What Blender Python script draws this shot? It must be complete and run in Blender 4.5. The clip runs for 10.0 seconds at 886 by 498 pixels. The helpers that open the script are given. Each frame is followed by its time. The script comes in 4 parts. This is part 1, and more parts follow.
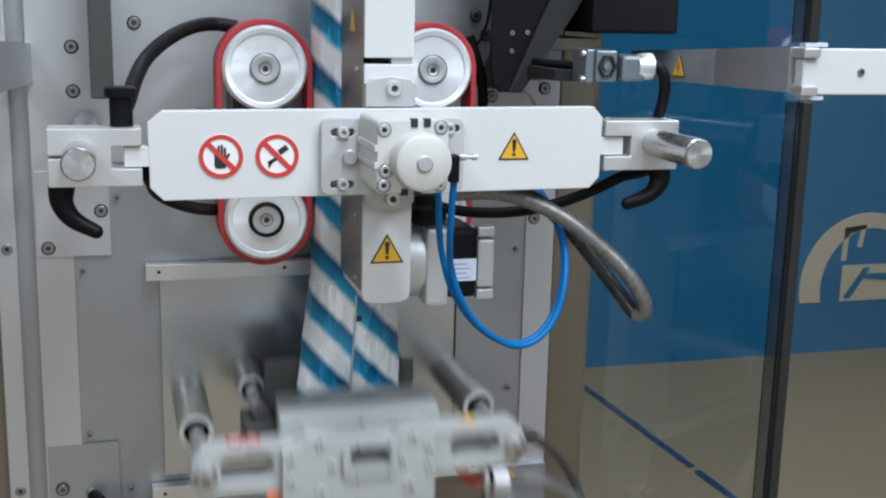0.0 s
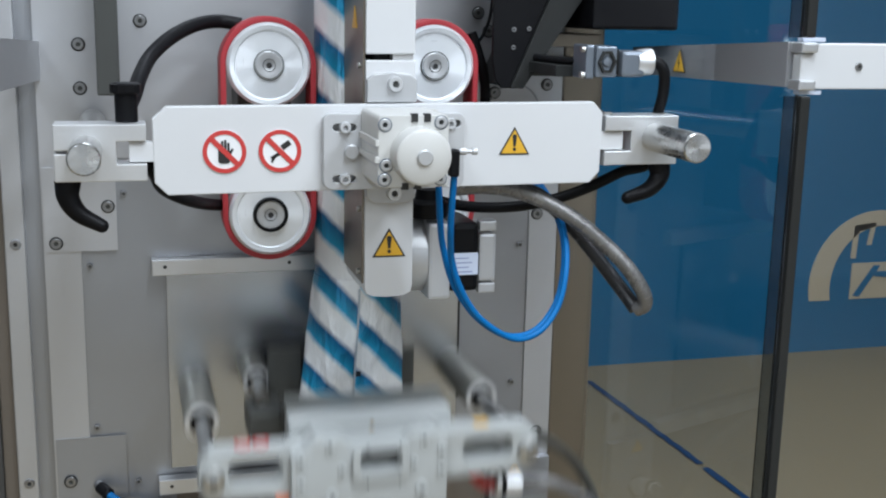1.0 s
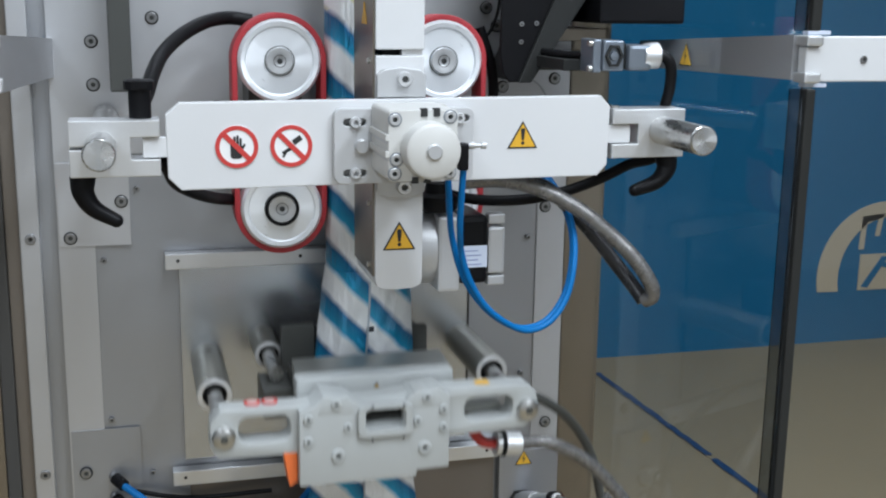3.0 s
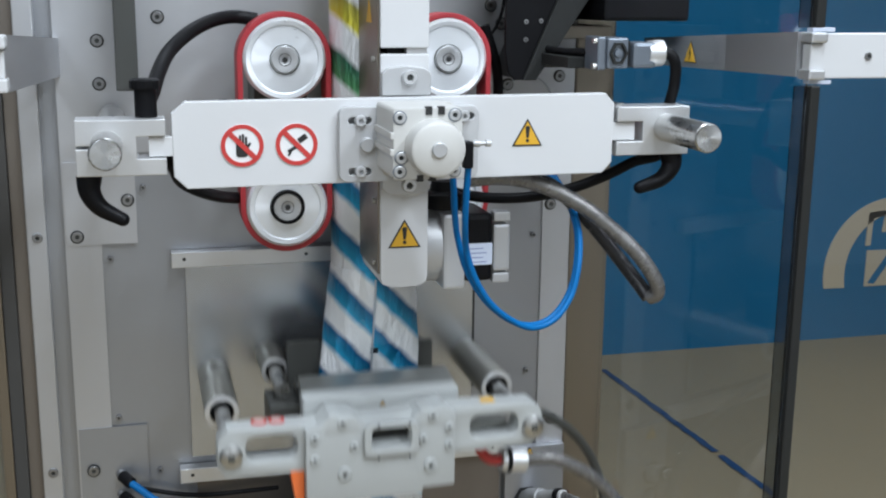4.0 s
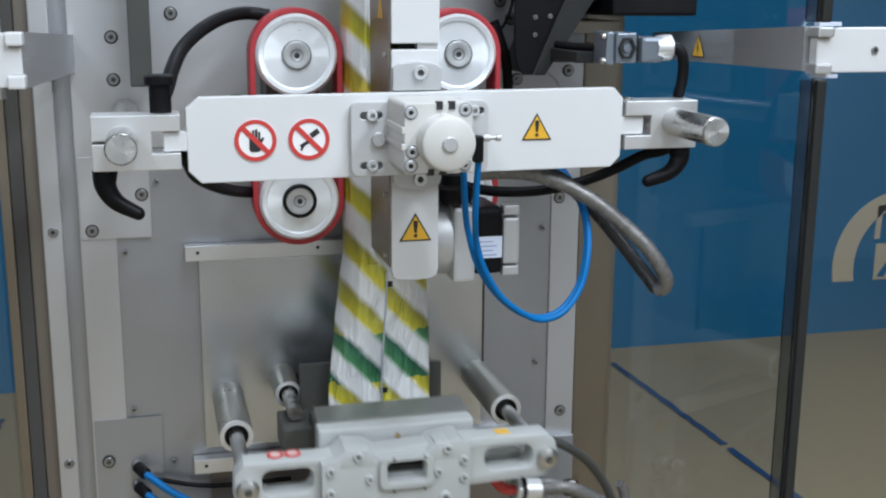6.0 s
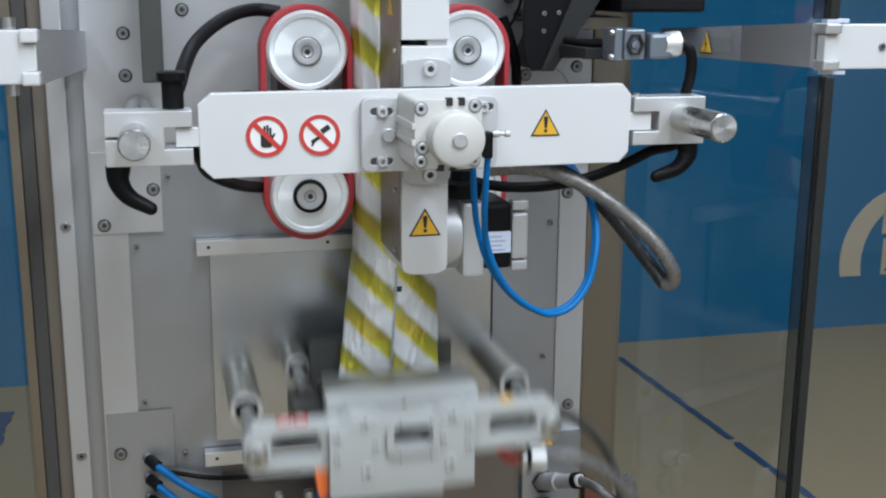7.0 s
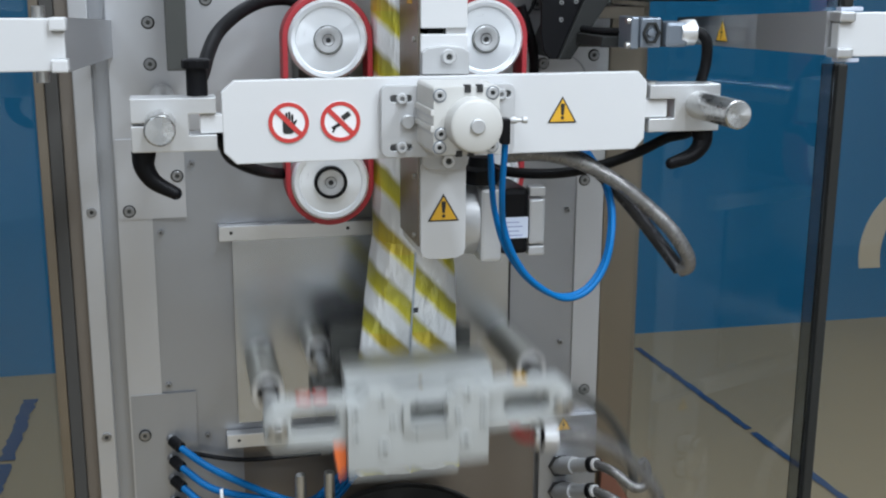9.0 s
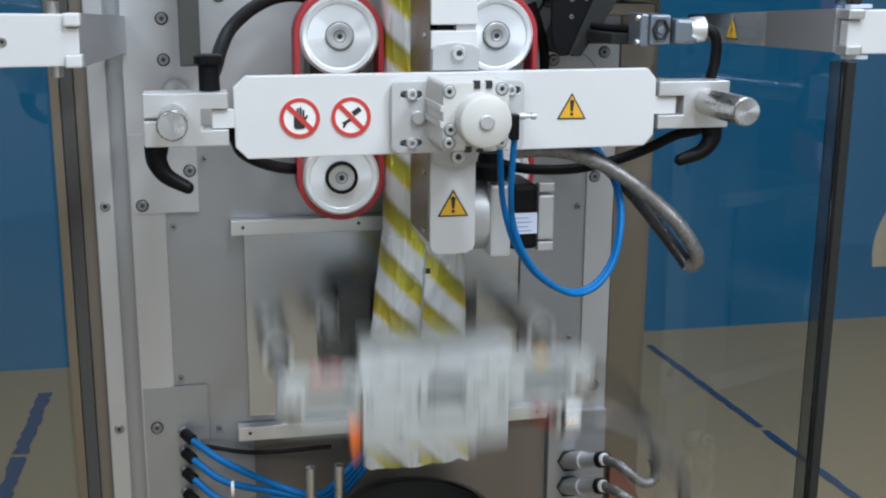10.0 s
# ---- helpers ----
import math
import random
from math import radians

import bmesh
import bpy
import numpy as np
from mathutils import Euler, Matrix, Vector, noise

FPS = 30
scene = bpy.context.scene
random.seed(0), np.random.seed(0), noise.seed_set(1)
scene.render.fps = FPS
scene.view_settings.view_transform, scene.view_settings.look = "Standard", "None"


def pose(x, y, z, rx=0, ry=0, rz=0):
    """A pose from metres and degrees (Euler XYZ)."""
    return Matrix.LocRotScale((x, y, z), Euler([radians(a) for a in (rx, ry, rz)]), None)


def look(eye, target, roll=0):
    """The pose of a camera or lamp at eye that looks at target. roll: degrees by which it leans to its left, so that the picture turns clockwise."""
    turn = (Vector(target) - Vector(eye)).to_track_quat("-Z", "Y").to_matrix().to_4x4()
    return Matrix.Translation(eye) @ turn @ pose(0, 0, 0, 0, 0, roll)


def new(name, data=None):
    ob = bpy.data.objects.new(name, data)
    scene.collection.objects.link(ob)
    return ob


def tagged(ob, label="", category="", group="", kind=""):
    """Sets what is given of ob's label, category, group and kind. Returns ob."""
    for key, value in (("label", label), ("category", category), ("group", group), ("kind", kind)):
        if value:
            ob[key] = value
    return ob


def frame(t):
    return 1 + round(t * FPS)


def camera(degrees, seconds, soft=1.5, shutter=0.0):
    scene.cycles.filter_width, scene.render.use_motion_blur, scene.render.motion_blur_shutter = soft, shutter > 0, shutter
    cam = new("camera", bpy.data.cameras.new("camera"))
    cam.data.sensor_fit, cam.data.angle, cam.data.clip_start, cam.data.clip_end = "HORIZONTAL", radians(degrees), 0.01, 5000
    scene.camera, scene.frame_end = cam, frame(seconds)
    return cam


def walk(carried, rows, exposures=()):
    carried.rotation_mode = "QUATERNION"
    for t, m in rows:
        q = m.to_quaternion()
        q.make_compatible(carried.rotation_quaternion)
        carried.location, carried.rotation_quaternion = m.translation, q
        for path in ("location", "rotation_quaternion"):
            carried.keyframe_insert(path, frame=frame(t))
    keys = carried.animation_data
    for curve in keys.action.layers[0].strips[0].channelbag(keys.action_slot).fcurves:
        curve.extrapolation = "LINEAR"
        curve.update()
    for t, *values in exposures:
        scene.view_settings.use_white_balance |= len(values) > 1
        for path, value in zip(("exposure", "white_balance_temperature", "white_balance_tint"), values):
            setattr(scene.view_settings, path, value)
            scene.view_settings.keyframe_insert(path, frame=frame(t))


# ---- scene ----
cam = camera(42.3, 10.0, soft=2.1, shutter=1.2)
PATH = [
    (0, (-0.2503, -1.0822, 1.3927), (0.2948, 0.7968, 0.9777), 1.38),
    (0.5, (-0.2463, -1.0912, 1.3896), (0.2877, 0.7917, 0.9752), 1.28),
    (1, (-0.2439, -1.0982, 1.3898), (0.2815, 0.7862, 0.974), 1.18),
    (1.5, (-0.2463, -1.1042, 1.3908), (0.2766, 0.78, 0.9712), 1.08),
    (2, (-0.2491, -1.108, 1.3918), (0.2726, 0.7762, 0.969), 0.9),
    (2.5, (-0.2495, -1.11, 1.392), (0.2676, 0.775, 0.967), 0.88),
    (4, (-0.249, -1.1142, 1.3938), (0.2518, 0.7728, 0.961), 0.6),
    (4.5, (-0.2494, -1.1162, 1.3928), (0.247, 0.7726, 0.9592), 0.5),
    (5, (-0.251, -1.118, 1.393), (0.243, 0.77, 0.958), 0.4),
    (5.5, (-0.2524, -1.123, 1.3942), (0.2382, 0.7658, 0.9558), 0.4),
    (7, (-0.2595, -1.136, 1.399), (0.2142, 0.753, 0.946), 0.4),
    (7.5, (-0.2629, -1.141, 1.3998), (0.2062, 0.7488, 0.942), 0.4),
    (8, (-0.2682, -1.1448, 1.3985), (0.1998, 0.7442, 0.9376), 0.4),
    (8.5, (-0.2681, -1.1515, 1.3971), (0.1894, 0.7398, 0.9341), 0.38),
    (9, (-0.2641, -1.1586, 1.3958), (0.1769, 0.7359, 0.9301), 0.3),
    (9.5, (-0.2633, -1.1636, 1.3974), (0.1663, 0.7326, 0.9261), 0.32),
    (10, (-0.2616, -1.1686, 1.3958), (0.1558, 0.7302, 0.9249), 0.4),
]
walk(cam, [(t, look(eye, target, roll)) for t, eye, target, roll in PATH])


# ---------------------------------------------------------------- light
world = bpy.data.worlds.new("hall_air")
scene.world = world
world.use_nodes = True
world.node_tree.nodes["Background"].inputs[0].default_value = (0.62, 0.66, 0.7, 1)
world.node_tree.nodes["Background"].inputs[1].default_value = 0.25


def ceiling_lamp(x, y, z, sx, sy, power):
    d = bpy.data.lights.new("ceiling_light", "AREA")
    d.shape, d.size, d.size_y, d.energy, d.color = "RECTANGLE", sx, sy, power, (0.885, 0.98, 1.095)
    o = new("ceiling_light", d)
    o.matrix_world = pose(x, y, z)
    return o


for lx, ly, lp in ((-1.7, -2.5, 63), (1.5, -2.5, 92), (0.2, -1.25, 66), (1.7, 1.8, 27), (-1.5, 1.8, 13)):
    ceiling_lamp(lx, ly, 3.35, 0.5, 2.0, lp)


# ---------------------------------------------------------------- materials
def material(name, color, rough=0.5, metal=0.0, vary=0.08, scale=12.0, bump=0.0, bump_scale=200.0, stretch=(1, 1, 1), coat=0.0, rough_vary=0.1, spec=0.5):
    """A surface with blotches and fine grain, at real size, in object space."""
    m = bpy.data.materials.new(name)
    m.use_nodes = True
    nt = m.node_tree
    b = nt.nodes["Principled BSDF"]
    b.inputs["Roughness"].default_value, b.inputs["Metallic"].default_value = rough, metal
    b.inputs["Coat Weight"].default_value = coat
    b.inputs["Specular IOR Level"].default_value = spec
    tc, mp = nt.nodes.new("ShaderNodeTexCoord"), nt.nodes.new("ShaderNodeMapping")
    mp.inputs["Scale"].default_value = stretch
    nt.links.new(tc.outputs["Object"], mp.inputs["Vector"])
    big, fine = nt.nodes.new("ShaderNodeTexNoise"), nt.nodes.new("ShaderNodeTexNoise")
    big.inputs["Scale"].default_value, big.inputs["Detail"].default_value = scale, 4
    fine.inputs["Scale"].default_value, fine.inputs["Detail"].default_value = bump_scale, 3
    for n in (big, fine):
        nt.links.new(mp.outputs["Vector"], n.inputs["Vector"])
    ramp = nt.nodes.new("ShaderNodeMixRGB")
    ramp.inputs[1].default_value = tuple(c * (1 - vary) for c in color) + (1,)
    ramp.inputs[2].default_value = tuple(min(1, c * (1 + vary)) for c in color) + (1,)
    add = nt.nodes.new("ShaderNodeMath")
    add.operation = "MULTIPLY_ADD"
    add.inputs[1].default_value, add.inputs[2].default_value = 0.35, 0.0
    nt.links.new(fine.outputs["Fac"], add.inputs[0])
    mix = nt.nodes.new("ShaderNodeMath")
    mix.operation = "MULTIPLY_ADD"
    mix.inputs[1].default_value = 0.65
    nt.links.new(big.outputs["Fac"], mix.inputs[0])
    nt.links.new(add.outputs[0], mix.inputs[2])
    nt.links.new(mix.outputs[0], ramp.inputs[0])
    nt.links.new(ramp.outputs[0], b.inputs["Base Color"])
    rr = nt.nodes.new("ShaderNodeMapRange")
    rr.inputs["From Min"].default_value, rr.inputs["From Max"].default_value = 0.3, 0.7
    rr.inputs["To Min"].default_value, rr.inputs["To Max"].default_value = max(0.02, rough - rough_vary), min(1, rough + rough_vary)
    nt.links.new(mix.outputs[0], rr.inputs["Value"])
    nt.links.new(rr.outputs[0], b.inputs["Roughness"])
    if bump:
        bp = nt.nodes.new("ShaderNodeBump")
        bp.inputs["Strength"].default_value, bp.inputs["Distance"].default_value = bump, 0.001
        nt.links.new(fine.outputs["Fac"], bp.inputs["Height"])
        nt.links.new(bp.outputs[0], b.inputs["Normal"])
    return m


M_WHITE = material("white_enamel", (0.625, 0.63, 0.635), 0.42, 0, 0.03, 9, 0.05, 500)
M_CREAM = material("ivory_plastic", (0.57, 0.565, 0.54), 0.4, 0, 0.03, 14, 0.05, 700)
M_ALU = material("satin_aluminium", (0.7, 0.705, 0.71), 0.38, 0.75, 0.05, 14, 0.08, 400)
M_STEEL = material("bright_steel", (0.55, 0.545, 0.53), 0.31, 1.0, 0.06, 30, 0.03, 600)
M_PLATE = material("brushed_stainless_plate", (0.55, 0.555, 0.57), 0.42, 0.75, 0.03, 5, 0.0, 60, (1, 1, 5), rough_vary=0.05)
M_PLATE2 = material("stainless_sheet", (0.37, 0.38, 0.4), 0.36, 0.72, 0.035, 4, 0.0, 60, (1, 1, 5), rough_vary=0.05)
M_PANEL = material("grey_polished_sheet", (0.54, 0.565, 0.6), 0.24, 0.85, 0.03, 5, 0.0, 60, (0.5, 1, 1.2), rough_vary=0.02)
M_POST = material("stainless_post", (0.255, 0.22, 0.177), 0.33, 0.85, 0.05, 5, 0.0, 60, (1, 1, 0.6), rough_vary=0.05)
M_DARK = material("dark_painted_steel", (0.026, 0.027, 0.026), 0.5, 0.2, 0.12, 12, 0.08, 300, spec=0.25)
M_GREYPAINT = material("olive_grey_steel", (0.076, 0.078, 0.073), 0.45, 0.3, 0.1, 10, 0.06, 300, spec=0.3)
M_BLACK = material("black_plastic", (0.006, 0.006, 0.007), 0.42, 0, 0.2, 20, 0.1, 500, spec=0.14)
M_RUBBER = material("black_rubber", (0.008, 0.008, 0.009), 0.48, 0, 0.25, 30, 0.2, 300, spec=0.13)
M_RED = material("red_belt_rubber", (0.37, 0.025, 0.033), 0.55, 0, 0.12, 30, 0.2, 400)
M_SIGNRED = material("red_print", (0.54, 0.045, 0.04), 0.45, 0, 0.05)
M_SIGNWHITE = material("white_print", (0.8, 0.8, 0.8), 0.4, 0, 0.03)
M_STICKER = material("soiled_sticker", (0.55, 0.42, 0.4), 0.5, 0, 0.25, 120)
M_YELLOW = material("yellow_print", (0.72, 0.4, 0.03), 0.45, 0, 0.06)
M_INK = material("black_print", (0.02, 0.02, 0.02), 0.5, 0, 0.1)
M_BLUETUBE = material("blue_polyurethane", (0.001, 0.13, 0.37), 0.45, 0, 0.1, 30, 0, 200, spec=0.18)
M_HOSE = material("grey_braided_sleeve", (0.19, 0.185, 0.18), 0.26, 0.55, 0.2, 60, 0.5, 900)
M_SLEEVE = material("black_glossy_sleeve", (0.03, 0.03, 0.032), 0.25, 0.3, 0.2, 60, 0.4, 900)
M_CAST = material("cast_grey", (0.52, 0.525, 0.53), 0.42, 0.5, 0.05, 15, 0.1, 400)
M_JAW = material("jaw_white_coat", (0.43, 0.445, 0.437), 0.45, 0.1, 0.05, 14, 0.08, 400)
M_JAWTOP = material("jaw_steel", (0.31, 0.315, 0.29), 0.36, 0.7, 0.22, 16, 0.1, 160, (0.35, 3, 1))
M_TUBE = material("hard_anodised_bearing", (0.36, 0.355, 0.315), 0.34, 0.75, 0.12, 18, 0.06, 300)
M_ORANGE = material("orange_plastic", (0.75, 0.16, 0.04), 0.45, 0, 0.08)
M_BROWN = material("red_brown_guard", (0.13, 0.05, 0.03), 0.4, 0, 0.2)
M_FLOOR = material("beige_epoxy_floor", (0.27, 0.212, 0.128), 0.4, 0, 0.08, 1.6, 0.08, 40)
M_TAPE = material("blue_floor_tape", (0.013, 0.05, 0.13), 0.45, 0, 0.2, 25, 0.1, 200)
M_WALL = material("blue_painted_wall", (0.007, 0.132, 0.277), 0.5, 0, 0.07, 1.5, 0.06, 60, spec=0.22)
M_MARK = material("beige_wall_paint", (0.5, 0.43, 0.32), 0.55, 0, 0.06, 3)
M_CEIL = material("white_ceiling", (0.5, 0.5, 0.5), 0.8, 0, 0.05, 2)
M_HALL = material("pale_hall_wall", (0.36, 0.36, 0.36), 0.7, 0, 0.06, 2)
M_HALLBOUNCE = material("white_bounce_wall", (0.62, 0.62, 0.61), 0.7, 0, 0.05, 2)
# own colour of gasket and chute; painted shade on housing and window backing
M_DEEP = material("dark_parts_and_inside_shade", (0.05, 0.048, 0.045), 0.6, 0, 0.2, 5)
M_SCREW = material("dull_screw_steel", (0.32, 0.32, 0.32), 0.35, 0.9, 0.1, 40)
M_LOWER = material("brown_grey_sheet", (0.2, 0.175, 0.15), 0.4, 0.6, 0.08, 5)
M_SEAM = material("film_seam", (0.45, 0.5, 0.55), 0.35, 0.2, 0.1)
M_ZINC = material("zinc_die_cast", (0.21, 0.24, 0.28), 0.34, 0.6, 0.06, 20, 0.05, 400)
M_TAG = material("pale_blue_label", (0.62, 0.68, 0.8), 0.4, 0, 0.04)


def glass(name, color, rough):
    m = bpy.data.materials.new(name)
    m.use_nodes = True
    nt = m.node_tree
    b = nt.nodes["Principled BSDF"]
    b.inputs["Base Color"].default_value = color
    b.inputs["Roughness"].default_value, b.inputs["Transmission Weight"].default_value, b.inputs["IOR"].default_value = rough, 1.0, 1.45
    n, bp = nt.nodes.new("ShaderNodeTexNoise"), nt.nodes.new("ShaderNodeMapRange")
    n.inputs["Scale"].default_value = 6
    bp.inputs["To Min"].default_value, bp.inputs["To Max"].default_value = rough, rough + 0.02
    nt.links.new(n.outputs["Fac"], bp.inputs["Value"])
    nt.links.new(bp.outputs[0], b.inputs["Roughness"])
    return m


def turned_finish(name, color, rough, metal=0.58):
    """Metal with the fine rings of a lathe: highlights fan out from the axis."""
    m = material(name, color, rough, metal, 0.015, 20)
    nt = m.node_tree
    b = nt.nodes["Principled BSDF"]
    t = nt.nodes.new("ShaderNodeTangent")
    t.direction_type, t.axis = "RADIAL", "Y"
    nt.links.new(t.outputs[0], b.inputs["Tangent"])
    b.inputs["Anisotropic"].default_value = 0.85
    return m


M_TURNED = turned_finish("turned_aluminium", (0.88, 0.905, 0.93), 0.34, 0.48)
M_ROD_END = turned_finish("turned_steel", (0.7, 0.71, 0.72), 0.28, 1.0)
M_MOUNT = material("grey_white_coat", (0.5, 0.505, 0.51), 0.42, 0.1, 0.03, 12, 0.05, 500)
M_SMOKE = glass("smoked_acrylic", (0.28, 0.32, 0.36, 1), 0.02)
M_GLASS = glass("clear_acrylic", (0.93, 0.95, 0.95, 1), 0.0)


# ---------------------------------------------------------------- mesh helpers
def part(name, bm, mat, parent=None, label="", smooth=False):
    """Links a bmesh as one mesh object under a thing or a part."""
    me = bpy.data.meshes.new(name)
    bmesh.ops.recalc_face_normals(bm, faces=bm.faces)
    bm.to_mesh(me)
    bm.free()
    me.materials.append(mat)
    if smooth:
        for p in me.polygons:
            p.use_smooth = True
        me.set_sharp_from_angle(angle=radians(38))
    ob = new(name, me)
    if parent is not None:
        ob.parent = parent
    if label:
        ob["label"] = label
    return ob


def thing(name, label, category, group="", at=(0, 0, 0), kind=""):
    e = new(name)
    e.empty_display_size = 0.02
    e.location = at
    return tagged(e, label, category, group, kind)


def bevel(bm, w, seg=2, angle=30):
    if w > 0:
        es = [e for e in bm.edges if len(e.link_faces) == 2 and e.calc_face_angle(0) > radians(angle)]
        bmesh.ops.bevel(bm, geom=es, offset=w, segments=seg, affect="EDGES", profile=0.6)
    return bm


def box(x0, x1, y0, y1, z0, z1, bv=0.0015):
    bm = bmesh.new()
    bmesh.ops.create_cube(bm, size=1, matrix=Matrix.Translation(((x0 + x1) / 2, (y0 + y1) / 2, (z0 + z1) / 2)) @ Matrix.Diagonal((x1 - x0, y1 - y0, z1 - z0, 1)))
    return bevel(bm, bv)


def plate(outer, y0, y1, holes=(), bv=0.0):
    """A flat part in the x-z plane from y0 (front) to y1, with holes through it."""
    bm = bmesh.new()
    edges = []
    for loop in (outer, *holes):
        vs = [bm.verts.new((x, y0, z)) for x, z in loop]
        edges += [bm.edges.new((vs[i], vs[(i + 1) % len(vs)])) for i in range(len(vs))]
    bmesh.ops.triangle_fill(bm, use_beauty=True, use_dissolve=False, edges=edges)
    fs = list(bm.faces)
    ext = bmesh.ops.extrude_face_region(bm, geom=fs)
    bmesh.ops.translate(bm, vec=(0, y1 - y0, 0), verts=[g for g in ext["geom"] if isinstance(g, bmesh.types.BMVert)])
    bmesh.ops.dissolve_limit(bm, angle_limit=radians(1), verts=bm.verts, edges=bm.edges)
    return bevel(bm, bv, 2, 50)


def rounded(x0, x1, z0, z1, r, n=5):
    out = []
    for cx, cz, a in ((x1 - r, z1 - r, 0), (x0 + r, z1 - r, 90), (x0 + r, z0 + r, 180), (x1 - r, z0 + r, 270)):
        out += [(cx + r * math.cos(radians(a + 90 * i / n)), cz + r * math.sin(radians(a + 90 * i / n))) for i in range(n + 1)]
    return out


def ring(cx, cz, r, n=32):
    return [(cx + r * math.cos(2 * math.pi * i / n), cz + r * math.sin(2 * math.pi * i / n)) for i in range(n)]


def turned(profile, axis_at, direction="y", seg=40, caps=True):
    """A body of revolution: profile of (radius, along) pairs about an axis through axis_at."""
    bm = bmesh.new()
    rows = []
    for r, a in profile:
        row = []
        for i in range(seg):
            c, s = math.cos(2 * math.pi * i / seg), math.sin(2 * math.pi * i / seg)
            p = {"y": (r * c, a, r * s), "x": (a, r * c, r * s), "z": (r * c, r * s, a)}[direction]
            row.append(bm.verts.new(Vector(axis_at) + Vector(p)))
        rows.append(row)
    for u, v in zip(rows, rows[1:]):
        for i in range(seg):
            bm.faces.new((u[i], u[(i + 1) % seg], v[(i + 1) % seg], v[i]))
    if caps:
        bm.faces.new(rows[0])
        bm.faces.new(rows[-1])
    return bm


def rod(p0, p1, r, seg=24, bv=0.0):
    d = Vector(p1) - Vector(p0)
    prof = [(max(r - bv, 1e-4), 0), (r, bv), (r, d.length - bv), (max(r - bv, 1e-4), d.length)] if bv else [(r, 0), (r, d.length)]
    bm = turned(prof, (0, 0, 0), "z", seg)
    bmesh.ops.transform(bm, matrix=Matrix.Translation(p0) @ d.to_track_quat("Z", "Y").to_matrix().to_4x4(), verts=bm.verts)
    return bm


def smooth_path(pts, n=10):
    """Catmull-Rom through the points."""
    P = [Vector(p) for p in pts]
    P = [2 * P[0] - P[1]] + P + [2 * P[-1] - P[-2]]
    out = []
    for i in range(1, len(P) - 2):
        a, b, c, d = P[i - 1:i + 3]
        for k in range(n):
            t = k / n
            out.append(0.5 * (2 * b + (c - a) * t + (2 * a - 5 * b + 4 * c - d) * t * t + (3 * b - a - 3 * c + d) * t ** 3))
    return out + [P[-2]]


def hose(pts, r, seg=14, n=10, ribs=0.0, tip=1.0):
    path = smooth_path(pts, n)
    bm = bmesh.new()
    up = Vector((0.03, 1, 0.02)).normalized()
    rows = []
    for i, p in enumerate(path):
        d = (path[min(i + 1, len(path) - 1)] - path[max(i - 1, 0)]).normalized()
        u = d.cross(up).normalized()
        up = u.cross(d).normalized()
        rr = r * (1 + ribs * (i % 2)) * (1 + (tip - 1) * i / (len(path) - 1))
        rows.append([bm.verts.new(p + rr * (math.cos(2 * math.pi * k / seg) * u + math.sin(2 * math.pi * k / seg) * up)) for k in range(seg)])
    for a, b in zip(rows, rows[1:]):
        for k in range(seg):
            bm.faces.new((a[k], a[(k + 1) % seg], b[(k + 1) % seg], b[k]))
    bm.faces.new(rows[0])
    bm.faces.new(rows[-1])
    return bm


def screw(x, y, z, r=0.0045, parent=None, high=0.002, mat=None, sock=None):
    """A socket head screw that faces the camera's side (-y)."""
    s = part("screw", turned([(r * 0.42, -high * 0.4), (r * 0.45, -high), (r * 0.86, -high), (r, -high * 0.6), (r, 0.001)], (x, y, z), "y", 18), mat or M_SCREW, parent, smooth=True)
    part("socket", turned([(r * 0.44, -high * 0.45), (r * 0.44, -high * 0.3)], (x, y, z), "y", 6), sock or M_INK, s)
    return s


def setting(ob, label, category):
    return tagged(ob, label, category, kind="structure")


# ---------------------------------------------------------------- the hall
WALL_Y = 2.94
setting(part("floor", box(-4, 6, -4.5, WALL_Y, -0.2, 0, 0), M_FLOOR), "beige glossy epoxy floor of the hall", "floor")
setting(part("wall_north", box(-4, 6, WALL_Y, WALL_Y + 0.2, -0.2, 4.6, 0), M_WALL), "blue painted wall behind the machine", "wall")
# unseen south wall, added and kept white to bounce light onto film and metal
setting(part("wall_south", box(-4, 6, -4.7, -4.5, -0.2, 4.6, 0), M_HALLBOUNCE), "unseen hall wall, whitened to brighten reflections", "wall")
setting(part("wall_west", box(-4.2, -4, -4.7, WALL_Y + 0.2, -0.2, 4.6, 0), M_HALL), "pale plain wall of the hall", "wall")
setting(part("wall_east", box(6, 6.2, -4.7, WALL_Y + 0.2, -0.2, 4.6, 0), M_HALL), "pale plain wall of the hall", "wall")
setting(part("ceiling", box(-4.2, 6.2, -4.7, WALL_Y + 0.2, 4.6, 4.8, 0), M_CEIL), "plain white ceiling of the hall", "ceiling")


def floor_tape(x0, y0, x1, y1, w):
    """A strip of tape with nibbled edges."""
    bm = bmesh.new()
    d = (Vector((x1, y1, 0)) - Vector((x0, y0, 0)))
    side = Vector((-d.y, d.x, 0)).normalized() * w / 2
    n = 70
    lo, hi = [], []
    for i in range(n + 1):
        p = Vector((x0, y0, 0.004)) + d * i / n
        lo.append(bm.verts.new(p - side * random.uniform(0.65, 1.15)))
        hi.append(bm.verts.new(p + side * random.uniform(0.65, 1.15)))
    for i in range(n):
        if random.random() > 0.02:
            bm.faces.new((lo[i], lo[i + 1], hi[i + 1], hi[i]))
    return bm


setting(part("floor_marking", floor_tape(1.42, 2.76, 1.5, 0.6, 0.027), M_TAPE), "worn blue tape line on the floor", "floor marking")
